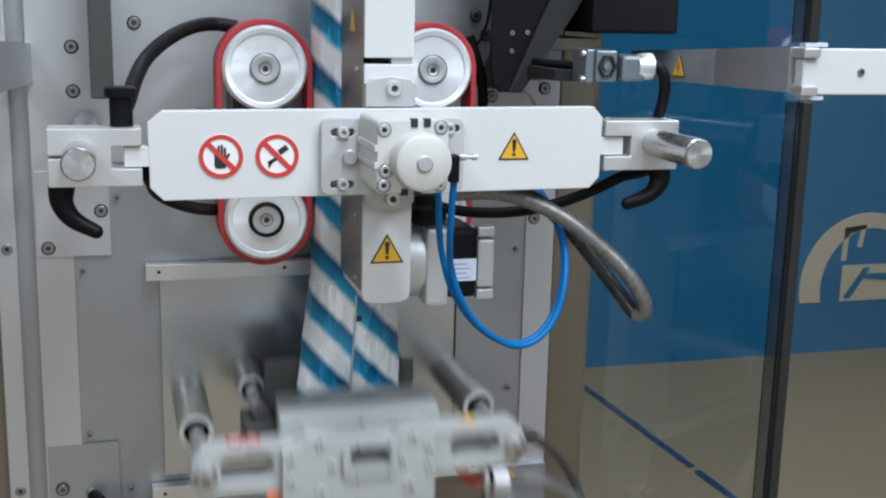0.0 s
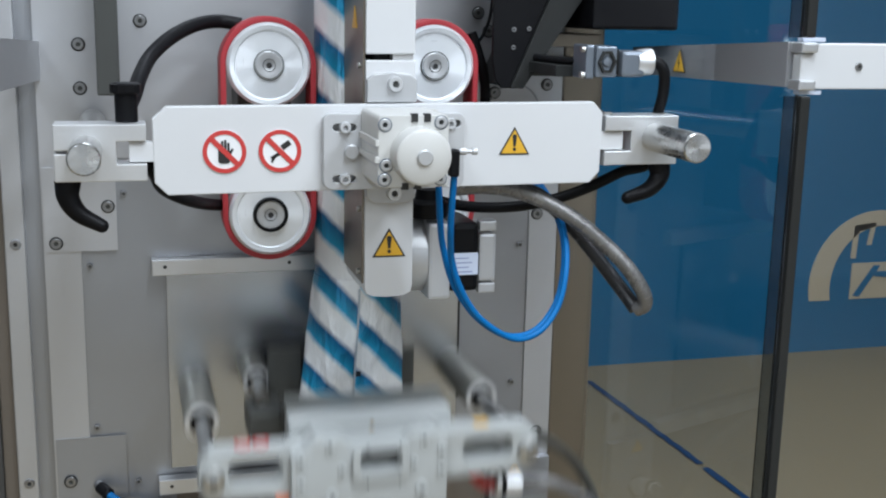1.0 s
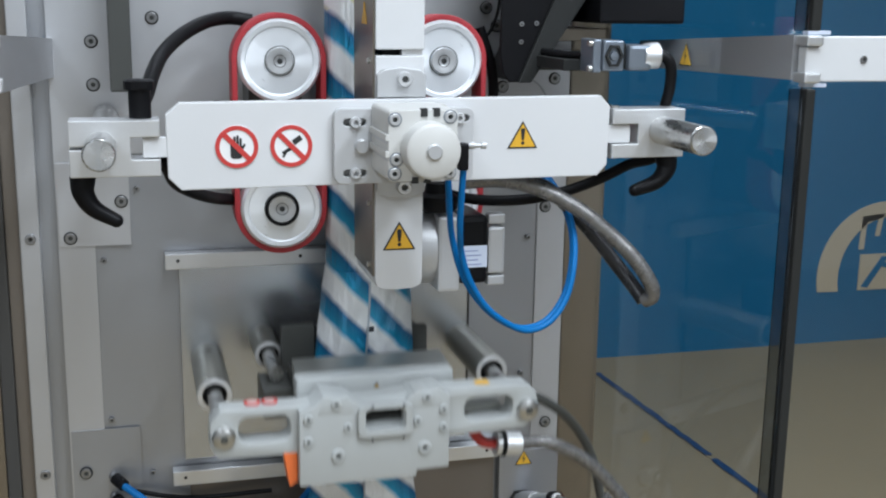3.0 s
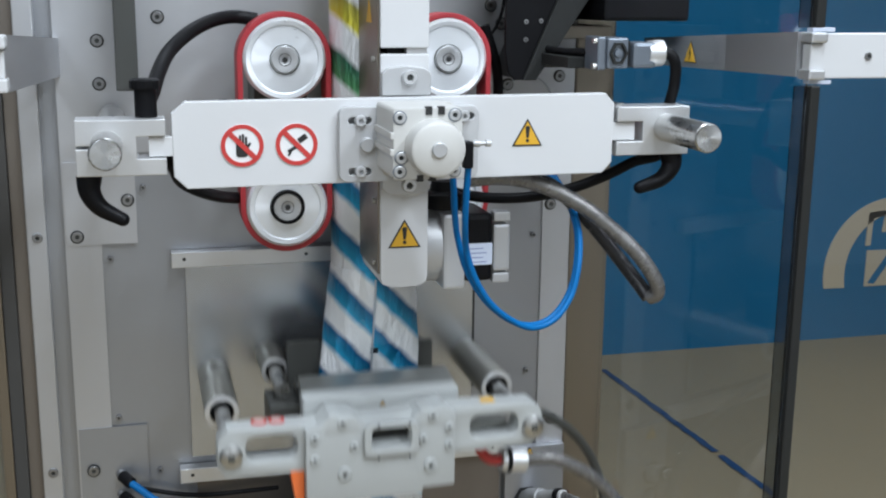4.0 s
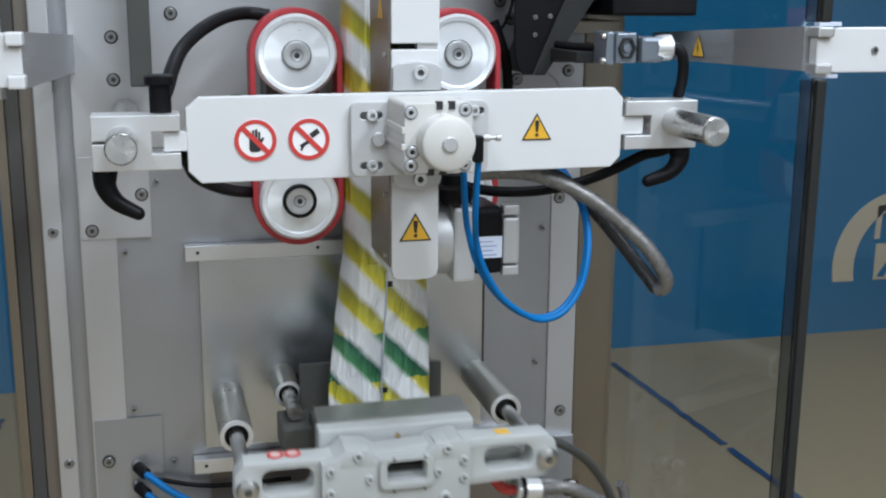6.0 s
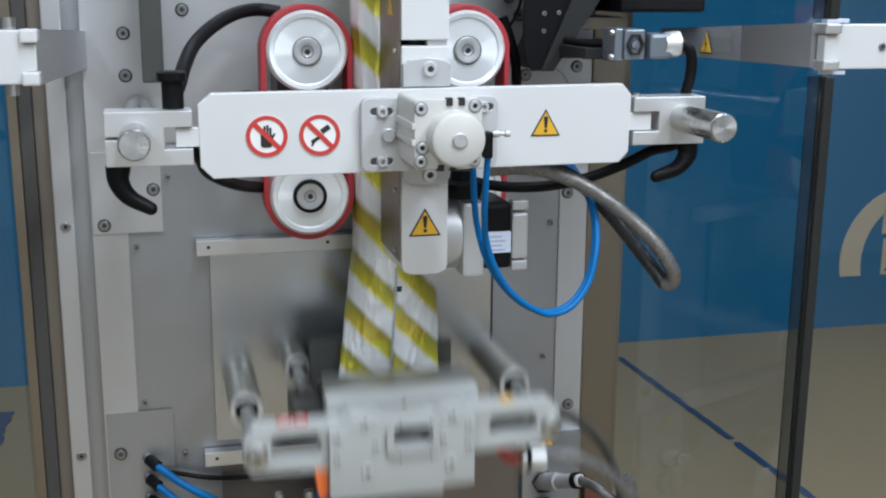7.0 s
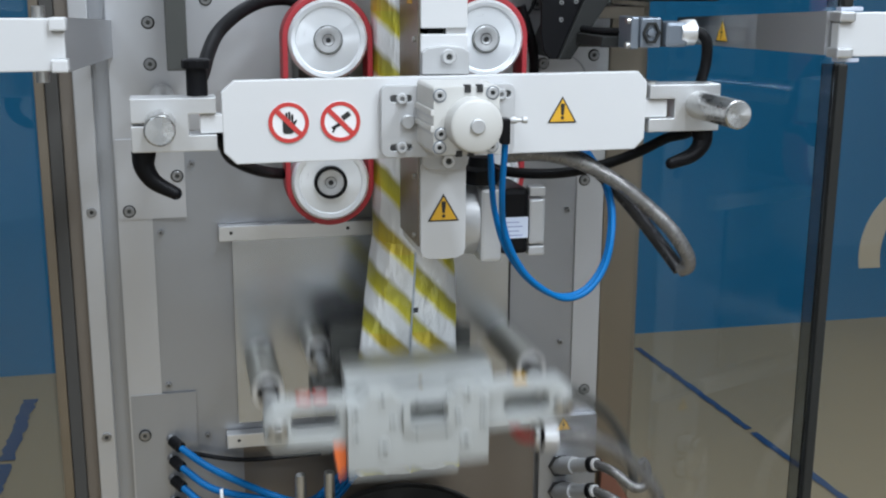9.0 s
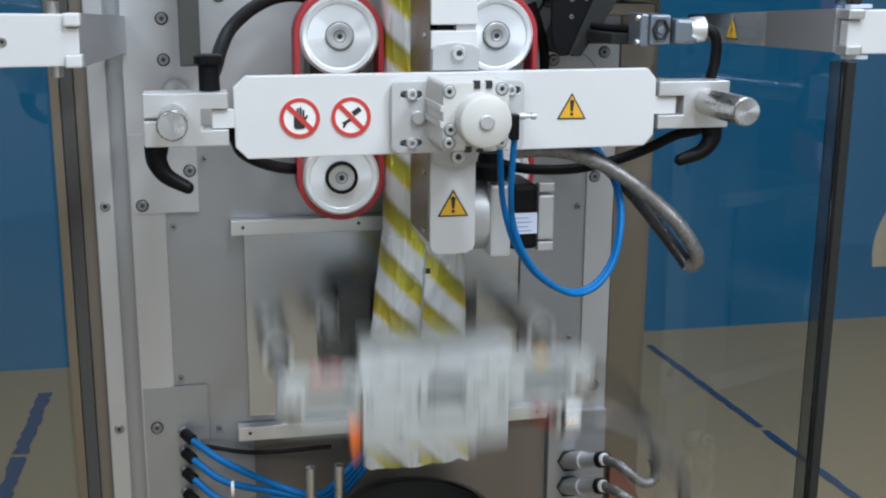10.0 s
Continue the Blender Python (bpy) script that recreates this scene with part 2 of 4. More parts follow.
setting(part("floor_marking", floor_tape(-0.79, 2.68, -0.83, 0.9, 0.047), M_TAPE), "worn blue tape line on the floor", "floor marking")


def wall_emblem():
    """An open ring with a squared figure in it, painted on the blue wall."""
    e = thing("wall_emblem", "beige painted round emblem on the blue wall", "emblem", at=(2.765, WALL_Y, 0.285))
    arc = [(0.31 * math.cos(radians(a)), 0.31 * math.sin(radians(a))) for a in range(30, 193, 6)]
    inner = [(0.015 + 0.228 * math.cos(radians(a)), -0.005 + 0.25 * math.sin(radians(a))) for a in range(194, 28, -6)]
    part("ring", plate(arc + inner, -0.006, -0.0), M_MARK, e)
    part("figure", plate([(-0.112, -0.065), (0.2, -0.065), (0.2, 0.088), (-0.112, 0.088)], -0.006, 0.0), M_MARK, e)
    part("figure", plate([(-0.123, 0.11), (-0.1, 0.11), (-0.095, 0.225), (-0.04, 0.235), (-0.05, 0.165), (-0.03, 0.165), (-0.015, 0.26), (-0.118, 0.25)], -0.006, 0.0), M_MARK, e)
    part("stroke", plate([(-0.1, -0.05), (-0.07, -0.055), (0.02, 0.075), (-0.01, 0.078)], -0.01, 0.0), M_WALL, e)
    part("stroke", plate([(-0.02, 0.05), (0.0, 0.03), (0.1, 0.02), (0.11, 0.05)], -0.012, 0.0), M_WALL, e)
    return e


wall_emblem()

# ---------------------------------------------------------------- the machine's back plate
PL = 0.27
cab = thing("machine_cabinet", "stainless steel machine cabinet with a bolted back plate", "machine", at=(0, 0, 0))
part("back_plate", plate([(-0.341, 0.3), (0.29, 0.3), (0.29, 1.75), (-0.341, 1.75)], PL, PL + 0.01, [[(-0.30, 0.34), (0.252, 0.34), (0.252, 1.21), (-0.2588, 1.21), (-0.2588, 1.103), (-0.3, 1.103)]]), M_PLATE, cab)
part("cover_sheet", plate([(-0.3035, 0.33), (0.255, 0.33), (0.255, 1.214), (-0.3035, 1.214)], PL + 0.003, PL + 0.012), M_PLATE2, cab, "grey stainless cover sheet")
part("mounting_plate", plate([(-0.339, 1.102), (-0.2585, 1.102), (-0.2585, 1.2), (-0.339, 1.2)], PL - 0.003, PL), M_PLATE, cab)
part("hose_plate", plate([(-0.339, 0.62), (-0.258, 0.62), (-0.258, 0.872), (-0.339, 0.872)], PL - 0.0012, PL), M_PLATE2, cab)
part("access_door", plate([(-0.205, 0.825), (0.158, 0.825), (0.158, 1.07), (-0.205, 1.07)], PL - 0.004, PL + 0.002, bv=0.0006), M_PANEL, cab, "polished grey access door")
part("door_gap", box(0.1582, 0.1604, PL - 0.0045, PL + 0.001, 0.89, 1.075, 0), M_INK, cab)
part("lower_sheet", plate([(-0.2, 0.36), (0.2, 0.36), (0.2, 0.79), (-0.2, 0.79)], PL - 0.002, PL + 0.003), M_LOWER, cab, "brown-grey lower cover sheet")
for z in (1.0815, 0.8055):
    s = part("rail_strip", box(-0.221, 0.2, PL - 0.018, PL, z - 0.0095, z + 0.0095, 0.0012), M_ALU, cab, "pale aluminium strip")
    for x in (-0.206, -0.06, 0.185):
        part("screw", turned([(0.0015, -0.001), (0.0026, 0.0005)], (x, PL - 0.018, z + 0.001), "y", 12), M_INK, s)
for x, z in ((-0.327, 1.112), (-0.268, 1.154), (-0.324, 0.818), (0.269, 1.295), (-0.293, 1.339), (-0.293, 1.29), (0.272, 0.833), (0.262, 1.13), (-0.225, 1.366),
             (0.19, 1.36), (0.2, 1.285), (0.205, 1.165), (0.176, 1.382)):
    ys = PL - (0.003 if (x < -0.25 and z < 1.2) else 0)
    sk = screw(x, ys, z, 0.0066, cab, 0.003, M_SCREW, M_GREYPAINT)
    # flat dark disc round the head: the recess shade as colour
    part("countersink", plate(ring(x, z, 0.0078, 24), ys - 0.0008, ys + 0.0005), M_DARK, sk, "dark disc painting the countersink's shade")
for x, z in ((-0.291, 1.083), (-0.291, 0.883), (-0.25, 1.168), (0.24, 1.09), (0.235, 0.905), (-0.245, 0.81)):
    screw(x, PL + 0.0, z, 0.0035, cab, 0.003)

part("cover_ring", plate(ring(0.226, 1.262, 0.0345, 48), PL - 0.0015, PL, [ring(0.226, 1.262, 0.0325, 48)]), M_PLATE2, cab)

# frame profiles beside the plate
fr = thing("frame_post", "grooved stainless corner post with bolted strip", "post")
# groove takes the darker sheet grey, so part of its shade is colour
part("channel", box(-0.3625, -0.341, PL + 0.012, PL + 0.02, 0.0, 1.75, 0), M_PLATE2, fr, "steel groove, its shade put into a darker grey")
st = part("strip", box(-0.3835, -0.361, PL, PL + 0.05, 0.0, 1.75, 0.002), M_PLATE, fr)
for z in (1.112, 0.819, 1.45):
    screw(-0.3715, PL, z, 0.006, st, 0.003)
part("side_web", box(-0.4, -0.3838, PL + 0.01, PL + 0.06, 0.0, 1.75, 0.001), M_LOWER, fr, "brown-tinged steel web")
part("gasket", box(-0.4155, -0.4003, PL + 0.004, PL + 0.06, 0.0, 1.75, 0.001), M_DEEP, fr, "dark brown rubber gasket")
part("edge_trim", box(-0.4275, -0.4158, PL, PL + 0.06, 0.0, 1.75, 0.0015), M_POST, fr, "tan steel edge trim")
rp = thing("frame_post", "brown-tinged stainless corner post", "post")
part("post", box(0.291, 0.3465, PL, PL + 0.05, 0.0, 1.75, 0.003), M_POST, rp)

# closed cabinet body behind the plate, its dark colour standing for inner shade
part("housing", box(-0.34, 0.29, PL + 0.0125, PL + 0.06, 0.0, 1.75, 0.002), M_DEEP, cab, "dark block standing for the cabinet's shaded inside")

# ---------------------------------------------------------------- side arms and doors
def arm_left():
    e = thing("door_arm", "grey steel arm carrying the open guard door", "door arm", "guard door arms")
    bm = bmesh.new()
    pts = [(-0.335, PL, 1.299), (-0.335, PL, 1.342), (-0.362, -0.03, 1.356), (-0.362, -0.03, 1.305)]
    vs = [bm.verts.new(p) for p in pts] + [bm.verts.new((p[0] - 0.014, p[1], p[2])) for p in pts]
    for f in ((0, 1, 2, 3), (7, 6, 5, 4), (0, 4, 5, 1), (1, 5, 6, 2), (2, 6, 7, 3), (3, 7, 4, 0)):
        bm.faces.new([vs[i] for i in f])
    part("arm", bevel(bm, 0.002), M_PLATE, e, "satin steel arm")
    br = part("bracket", plate([(-0.62, 1.305), (-0.372, 1.307), (-0.372, 1.318), (-0.362, 1.318), (-0.362, 1.343), (-0.372, 1.343), (-0.372, 1.355), (-0.62, 1.357)], -0.036, -0.022, bv=0.0015), M_WHITE, e, "white hinge bracket")
    for z in (1.312, 1.35):
        part("hinge_knuckle", box(-0.375, -0.36, -0.042, -0.02, z - 0.006, z + 0.006, 0.002), M_WHITE, br)
    part("hinge_pin", rod((-0.385, -0.022, 1.296), (-0.385, -0.022, 1.366), 0.006), M_STEEL, e, smooth=True)
    screw(-0.43, -0.036, 1.33, 0.004, br, 0.002)
    return e


def arm_right():
    e = thing("door_arm", "grey steel arm with white hinge bracket for the guard door", "door arm", "guard door arms")
    bm = bmesh.new()
    pts = [(0.372, 0.24, 1.312), (0.372, 0.24, 1.344), (0.384, -0.09, 1.362), (0.384, -0.09, 1.318)]
    vs = [bm.verts.new(p) for p in pts] + [bm.verts.new((p[0] + 0.014, p[1], p[2])) for p in pts]
    for f in ((0, 1, 2, 3), (7, 6, 5, 4), (0, 4, 5, 1), (1, 5, 6, 2), (2, 6, 7, 3), (3, 7, 4, 0)):
        bm.faces.new([vs[i] for i in f])
    part("arm", bevel(bm, 0.002), M_PLATE, e, "satin steel arm")
    sign = triangle(0, 0, 0, 0.03, e, True)
    sign.matrix_basis = pose(0.3752, 0.118, 1.3285, 0, 0, -88)
    br = part("bracket", plate([(0.65, 1.317), (0.402, 1.317), (0.402, 1.325), (0.389, 1.325), (0.389, 1.351), (0.402, 1.351), (0.402, 1.361), (0.65, 1.362)], -0.106, -0.092, bv=0.0015), M_WHITE, e, "white hinge bracket")
    for z in (1.321, 1.357):
        part("hinge_knuckle", box(0.386, 0.404, -0.112, -0.09, z - 0.005, z + 0.005, 0.002), M_ALU, br)
    screw(0.454, -0.106, 1.339, 0.004, br, 0.002)
    return e


def glass_door(x0, x1, y0, y1, lab):
    e = thing("glass_door", lab, "glass door")
    d = Vector((x1 - x0, y1 - y0, 0))
    bm = box(0, d.length, -0.0015, 0.0015, 0.35, 1.75, 0.0002)
    m = Matrix.Translation((x0, y0, 0)) @ Matrix.Rotation(math.atan2(d.y, d.x), 4, "Z")
    bmesh.ops.transform(bm, matrix=m, verts=bm.verts)
    p = part("pane", bm, M_GLASS, e, "clear acrylic pane")
    p.visible_shadow = False
    return e


gd = glass_door(0.41, 1.15, -0.086, -0.11, "clear acrylic guard door standing open")
for z0, z1 in ((0.35, 1.312), (1.367, 1.75)):
    part("gasket", box(0.3765, 0.387, -0.132, -0.118, z0, z1, 0.002), M_DARK, gd, "black rubber edge seal")
    part("edge_strip", box(0.362, 0.376, -0.126, -0.124, z0, z1, 0.0003), M_SMOKE, gd, "smoked clear edge strip").visible_shadow = False
for z in (1.3135, 1.3645):
    part("glass_clip", box(0.391, 0.416, -0.104, -0.094, z - 0.002, z + 0.002, 0.0006), M_TAG, gd, "pale blue glass clip")
glass_door(0.404, 0.335, -0.08, PL + 0.02, "clear acrylic side window")
glass_door(-0.43, -1.1, PL + 0.01, 0.05, "clear acrylic guard door standing open")

# ---------------------------------------------------------------- signs
def triangle(x, y, z, side, parent, bolt=False):
    """A yellow warning triangle, flat on a face that looks to -y."""
    h = side * 0.866
    t = part("warning_sign", plate([(x - side / 2, z - h / 3), (x + side / 2, z - h / 3), (x, z + h * 2 / 3)], y - 0.0008, y, bv=0), M_INK, parent, "yellow warning triangle")
    k = 0.84
    part("sign_face", plate([(x - k * side / 2, z - k * h / 3), (x + k * side / 2, z - k * h / 3), (x, z + k * h * 2 / 3)], y - 0.0012, y - 0.0008), M_YELLOW, t)
    s = side
    if bolt:
        part("sign_symbol", plate([(x + 0.03 * s, z + 0.38 * s), (x - 0.09 * s, z + 0.04 * s), (x - 0.005 * s, z + 0.06 * s), (x - 0.06 * s, z - 0.2 * s), (x + 0.1 * s, z + 0.12 * s), (x + 0.01 * s, z + 0.1 * s)], y - 0.0016, y - 0.0012), M_INK, t)
    else:
        part("sign_symbol", plate([(x - 0.075 * s, z + 0.31 * s), (x - 0.04 * s, z + 0.345 * s), (x + 0.04 * s, z + 0.345 * s), (x + 0.075 * s, z + 0.31 * s), (x + 0.038 * s, z - 0.03 * s), (x - 0.038 * s, z - 0.03 * s)], y - 0.0016, y - 0.0012), M_INK, t)
        part("sign_symbol", plate(ring(x, z - 0.12 * s, 0.056 * s, 12), y - 0.0016, y - 0.0012), M_INK, t)
    return t


def prohibition(x, y, z, r, parent, kind):
    t = part("prohibition_sign", plate(ring(x, z, r, 48), y - 0.0008, y), M_SIGNWHITE, parent, "round red and white prohibition sign")
    part("sign_ring", plate(ring(x, z, r, 48), y - 0.0014, y - 0.0008, [ring(x, z, r * 0.8, 48)]), M_SIGNRED, t)
    if kind == 0:
        for dx, top in ((-0.24, 0.3), (-0.1, 0.5), (0.04, 0.55), (0.18, 0.42)):
            part("sign_symbol", plate(rounded(x + dx * r - 0.055 * r, x + dx * r + 0.055 * r, z - 0.1 * r, z + top * r, 0.05 * r, 3), y - 0.0012, y - 0.0008), M_INK, t)
        part("sign_symbol", plate(rounded(x - 0.3 * r, x + 0.25 * r, z - 0.55 * r, z + 0.05 * r, 0.15 * r, 4), y - 0.0013, y - 0.0008), M_INK, t)
        part("sign_symbol", plate([(x + 0.2 * r, z - 0.3 * r), (x + 0.42 * r, z + 0.1 * r), (x + 0.34 * r, z + 0.16 * r), (x + 0.15 * r, z - 0.1 * r)], y - 0.00125, y - 0.0008), M_INK, t)
    else:
        for (ax, az), w, l, a in (((0.28, 0.28), 0.26, 0.46, 35), ((-0.2, -0.22), 0.16, 0.5, 30), ((-0.32, -0.4), 0.1, 0.3, 60)):
            c, s = math.cos(radians(a)), math.sin(radians(a))
            quad = [(-l / 2, -w / 2), (l / 2, -w / 2), (l / 2, w / 2), (-l / 2, w / 2)]
            part("sign_symbol", plate([(x + r * (ax + c * u - s * v), z + r * (az + s * u + c * v)) for u, v in quad], y - 0.0012, y - 0.0008), M_INK, t)
    c = 0.70711 * r * 0.88
    w = r * 0.085
    part("sign_bar", plate([(x - c - w, z + c - w), (x - c + w, z + c + w), (x + c + w, z - c + w), (x + c - w, z - c - w)], y - 0.0017, y - 0.0012), M_SIGNRED, t)
    return t


arm_left()
arm_right()

# ---------------------------------------------------------------- cross bar with its clamps
bar = thing("cross_bar", "white enamelled cross bar with warning signs", "machine bar")
part("bar", plate([(-0.208, 1.209), (0.219, 1.2125), (0.2295, 1.224), (0.2305, 1.285), (0.2205, 1.296), (-0.208, 1.2925), (-0.221, 1.2815), (-0.22, 1.221)], 0.0, 0.014, bv=0.0012), M_WHITE, bar)
prohibition(-0.155, 0.0, 1.25, 0.0205, bar, 0)
prohibition(-0.1025, 0.0, 1.25, 0.0205, bar, 1)
triangle(0.135, 0.0, 1.2525, 0.0325, bar)


def clamp(sx, lab):
    """A split clamp with a fork, which grips a rod that stands towards the viewer."""
    e = thing("bar_clamp", lab, "clamp", "clamps at the bar's ends")
    xo, xi = (-0.309, -0.2265) if sx < 0 else (0.315, 0.233)
    a, b = min(xo, xi), max(xo, xi)
    z0, z1, zm = (1.224, 1.277, 1.2505) if sx < 0 else (1.231, 1.282, 1.256)
    fork = -0.2535 if sx < 0 else 0.262
    if sx < 0:
        out = [(a, z0), (b, z0), (b, zm - 0.0105), (fork, zm - 0.0105), (fork, zm + 0.0105), (b, zm + 0.0105), (b, z1), (a, z1), (a, zm + 0.0025), (a + 0.014, zm + 0.0025), (a + 0.014, zm - 0.0005), (a, zm - 0.0005)]
    else:
        out = [(a, z0), (b, z0), (b, z1), (a, z1), (a, zm + 0.0105), (fork, zm + 0.0105), (fork, zm - 0.0105), (a, zm - 0.0105)]
    part("clamp_body", plate(out, -0.004, 0.032, bv=0.001), M_ALU, e)
    tx = (-0.2425, -0.2195) if sx < 0 else (0.2295, 0.255)
    part("tongue", box(tx[0], tx[1], 0.001, 0.013, zm - 0.0095, zm + 0.0095, 0.001), M_WHITE, bar, "white tongue of the bar")
    rx, rz = (-0.281, 1.2525) if sx < 0 else (0.289, 1.2595)
    fr_y = -0.062 if sx < 0 else -0.0985
    part("rod", turned([(0.0005, fr_y + 0.001), (0.0135, fr_y), (0.0148, fr_y + 0.0015), (0.0148, 0.26)], (0, 0, 0), "y", 36), M_STEEL, e, "polished steel rod", smooth=True).location = (rx, 0, rz)
    part("rod_end", turned([(0.0003, fr_y - 0.0006), (0.0132, fr_y - 0.0006), (0.0138, fr_y + 0.0004)], (0, 0, 0), "y", 36), M_ROD_END, e, "turned end face", smooth=True).location = (rx, 0, rz)
    hx = -0.2985 if sx < 0 else 0.303
    lev = [(hx, 0.01, z0 - 0.001), (hx, 0.008, z0 - 0.016), (hx + 0.009, 0.006, z0 - 0.031), (hx + 0.029, 0.004, z0 - 0.043)] if sx < 0 else \
          [(hx, 0.012, z0 - 0.001), (hx, 0.01, z0 - 0.015), (hx - 0.013, 0.006, z0 - 0.028), (hx - 0.039, 0.002, z0 - 0.036)]
    bm = hose(lev, 0.0122, 14, 6, 0.0, 0.54)
    bmesh.ops.create_uvsphere(bm, u_segments=14, v_segments=8, radius=0.0066, matrix=Matrix.Translation(lev[-1]))
    part("clamp_lever", bm, M_BLACK, e, "black plastic clamping lever", smooth=True)
    part("lever_hub", turned([(0.0095, 0), (0.0095, -0.017), (0.007, -0.02)], (hx, 0.011, z0 + 0.001), "z", 20), M_BLACK, e, smooth=True)
    if sx > 0:
        for zz in (z0 - 0.002, z1):
            part("hinge_pin", rod((0.241, 0.012, zz), (0.241, 0.012, zz + 0.003), 0.005, 16), M_STEEL, e)
    return e


clamp(-1, "satin aluminium split clamp with black lever on a rod")
clamp(1, "satin aluminium fork clamp with long steel rod and black lever")

# ---------------------------------------------------------------- vertical sealing unit
seal = thing("vertical_sealer", "white vertical sealing unit with a pneumatic cylinder", "sealing unit")
SB = 0.119
part("upper_case", box(-0.0155, 0.0345, 0.016, SB, 1.342, 1.62, 0.0015), M_WHITE, seal)
part("neck", box(-0.006, 0.031, 0.03, SB - 0.01, 1.33, 1.345, 0.001), M_BLACK, seal, "dark gap with black neck")
part("neck_post", box(0.012, 0.0335, 0.02, SB - 0.02, 1.336, 1.3425, 0.001), M_ALU, seal)
part("middle_case", box(-0.0155, 0.0345, 0.016, SB, 1.215, 1.336, 0.0015), M_WHITE, seal)
part("lower_case", plate([(-0.0155, 1.215), (-0.0155, 1.106), (-0.0135, 1.0995), (-0.006, 1.0965), (0.0095, 1.0955), (0.025, 1.0965), (0.0325, 1.0995), (0.0345, 1.106), (0.0345, 1.215)], 0.016, SB, bv=0.0016), M_WHITE, seal, smooth=True)
part("side_cover", box(-0.0175, -0.0155, 0.02, SB + 0.002, 1.11, 1.62, 0.0005), M_POST, seal, "bare steel side cover")
for z in (1.12, 1.185, 1.33):
    part("screw", rod((-0.0205, 0.035, z), (-0.0175, 0.035, z), 0.003, 12), M_STEEL, seal)
triangle(0.0095, 0.016, 1.148, 0.0345, seal)
part("warning_sign", plate([(0.05, 1.366), (0.074, 1.366), (0.062, 1.388)], 0, 0.0008), M_YELLOW, seal, "yellow warning sticker on the side").matrix_basis = pose(-0.0176, 0, 0, 0, 0, 90)
for z, s in ((1.3135, 1), (1.205, -1)):
    tabl = [(-0.0155, z - 0.018), (0.0345, z - 0.018), (0.0345, z + 0.004), (0.028, z + 0.009), (0.0095, z + 0.0115), (-0.009, z + 0.009), (-0.0155, z + 0.004)]
    if s < 0:
        tabl = [(x, 2 * z - zz) for x, zz in tabl]
    tb = part("tab", plate(tabl, 0.008, 0.0165, bv=0.001), M_CAST, seal, "satin aluminium tab")
    screw(0.012, 0.008, z, 0.0078, tb, 0.006, M_ALU, M_GREYPAINT)
base = part("cylinder_plate", plate(rounded(-0.062, 0.0795, 1.2125, 1.2865, 0.008), -0.011, 0.0, [rounded(-0.053, -0.03, 1.2695, 1.2765, 0.0034), rounded(-0.053, -0.03, 1.2195, 1.2265, 0.0034), rounded(0.06, 0.075, 1.2725, 1.2795, 0.0034)], bv=0.001), M_MOUNT, seal, "grey-white slotted mounting plate")
for x, z in ((-0.041, 1.273), (-0.041, 1.223), (0.064, 1.276)):
    screw(x, -0.008, z, 0.0058, base, 0.007, M_MOUNT, M_MOUNT)
NOSE, FACE = (-0.0055, -0.025, 0.003), (-0.0085, -0.038, 0.0045)
front = [part("cylinder_body", plate(rounded(-0.0165, 0.0495, 1.2215, 1.2875, 0.004), -0.05, 0.029, [ring(x, z, 0.0038, 12) for x, z in ((-0.0095, 1.2795), (0.0405, 1.282), (-0.0095, 1.2285))], bv=0.001), M_CREAM, seal, "ivory pneumatic cylinder body")]
part("cylinder_flange", plate(rounded(-0.019, 0.052, 1.2185, 1.2905, 0.005), -0.014, -0.007, bv=0.0008), M_CREAM, seal)
for x, z in ((-0.0105, 1.279), (0.042, 1.281), (-0.0105, 1.229), (0.042, 1.229), (-0.009, 1.242)):
    sk = screw(x, -0.05, z, 0.0056, seal, 0.0018, M_CAST, M_DARK)
    front.append(sk)
    part("counterbore", plate(ring(x, z, 0.0066, 20), -0.0507, -0.05), M_ZINC, sk)
for x in (0.014, 0.026):
    front.append(part("slot", box(x, x + 0.006, -0.0515, -0.045, 1.2815, 1.289, 0), M_INK, seal))
    front.append(part("slot", box(x - 0.008, x - 0.002, -0.0515, -0.045, 1.2195, 1.2255, 0), M_INK, seal))
for z in (1.247, 1.2625):
    front.append(part("sensor_groove", box(-0.0195, -0.016, -0.0515, 0.024, z - 0.003, z + 0.003, 0.0008), M_CREAM, seal))
    front.append(part("groove_slot", box(-0.0171, -0.016, -0.049, 0.024, z - 0.0065, z - 0.003, 0), M_CAST, seal))
front.append(part("piston_cap", turned([(0.0005, -0.089), (0.0225, -0.0895), (0.0252, -0.0875), (0.026, -0.0845), (0.026, -0.05)], (0.0175, 0, 1.2535), "y", 48), M_CREAM, seal, "round ivory end cap", smooth=True))
front.append(part("cap_bolt", turned([(0.0005, -0.0925), (0.0062, -0.0925), (0.0072, -0.0915), (0.0072, -0.089)], (0.0175, 0, 1.2535), "y", 24), M_CAST, seal, smooth=True))
part("stud", turned([(0.0005, -0.0165), (0.0062, -0.0165), (0.0072, -0.0155), (0.0072, -0.0105)], (-0.035, 0, 1.2495), "y", 24), M_CAST, seal, "grey round stud", smooth=True)
front.append(part("air_elbow", box(0.0495, 0.059, -0.06, -0.046, 1.231, 1.2565, 0.002), M_BLACK, seal, "black air fitting"))
front.append(part("throttle_screw", turned([(0.0022, 0), (0.0034, 0.002), (0.0034, 0.007), (0.002, 0.0075), (0.002, 0.013), (0.0034, 0.0135), (0.0034, 0.018), (0.001, 0.0185)], (0.059, -0.053, 1.254), "x", 16), M_CAST, seal, "nickel throttle screw", smooth=True))
for o in front:
    o.location = NOSE if o.name.startswith(("piston", "cap", "air", "throttle")) else FACE

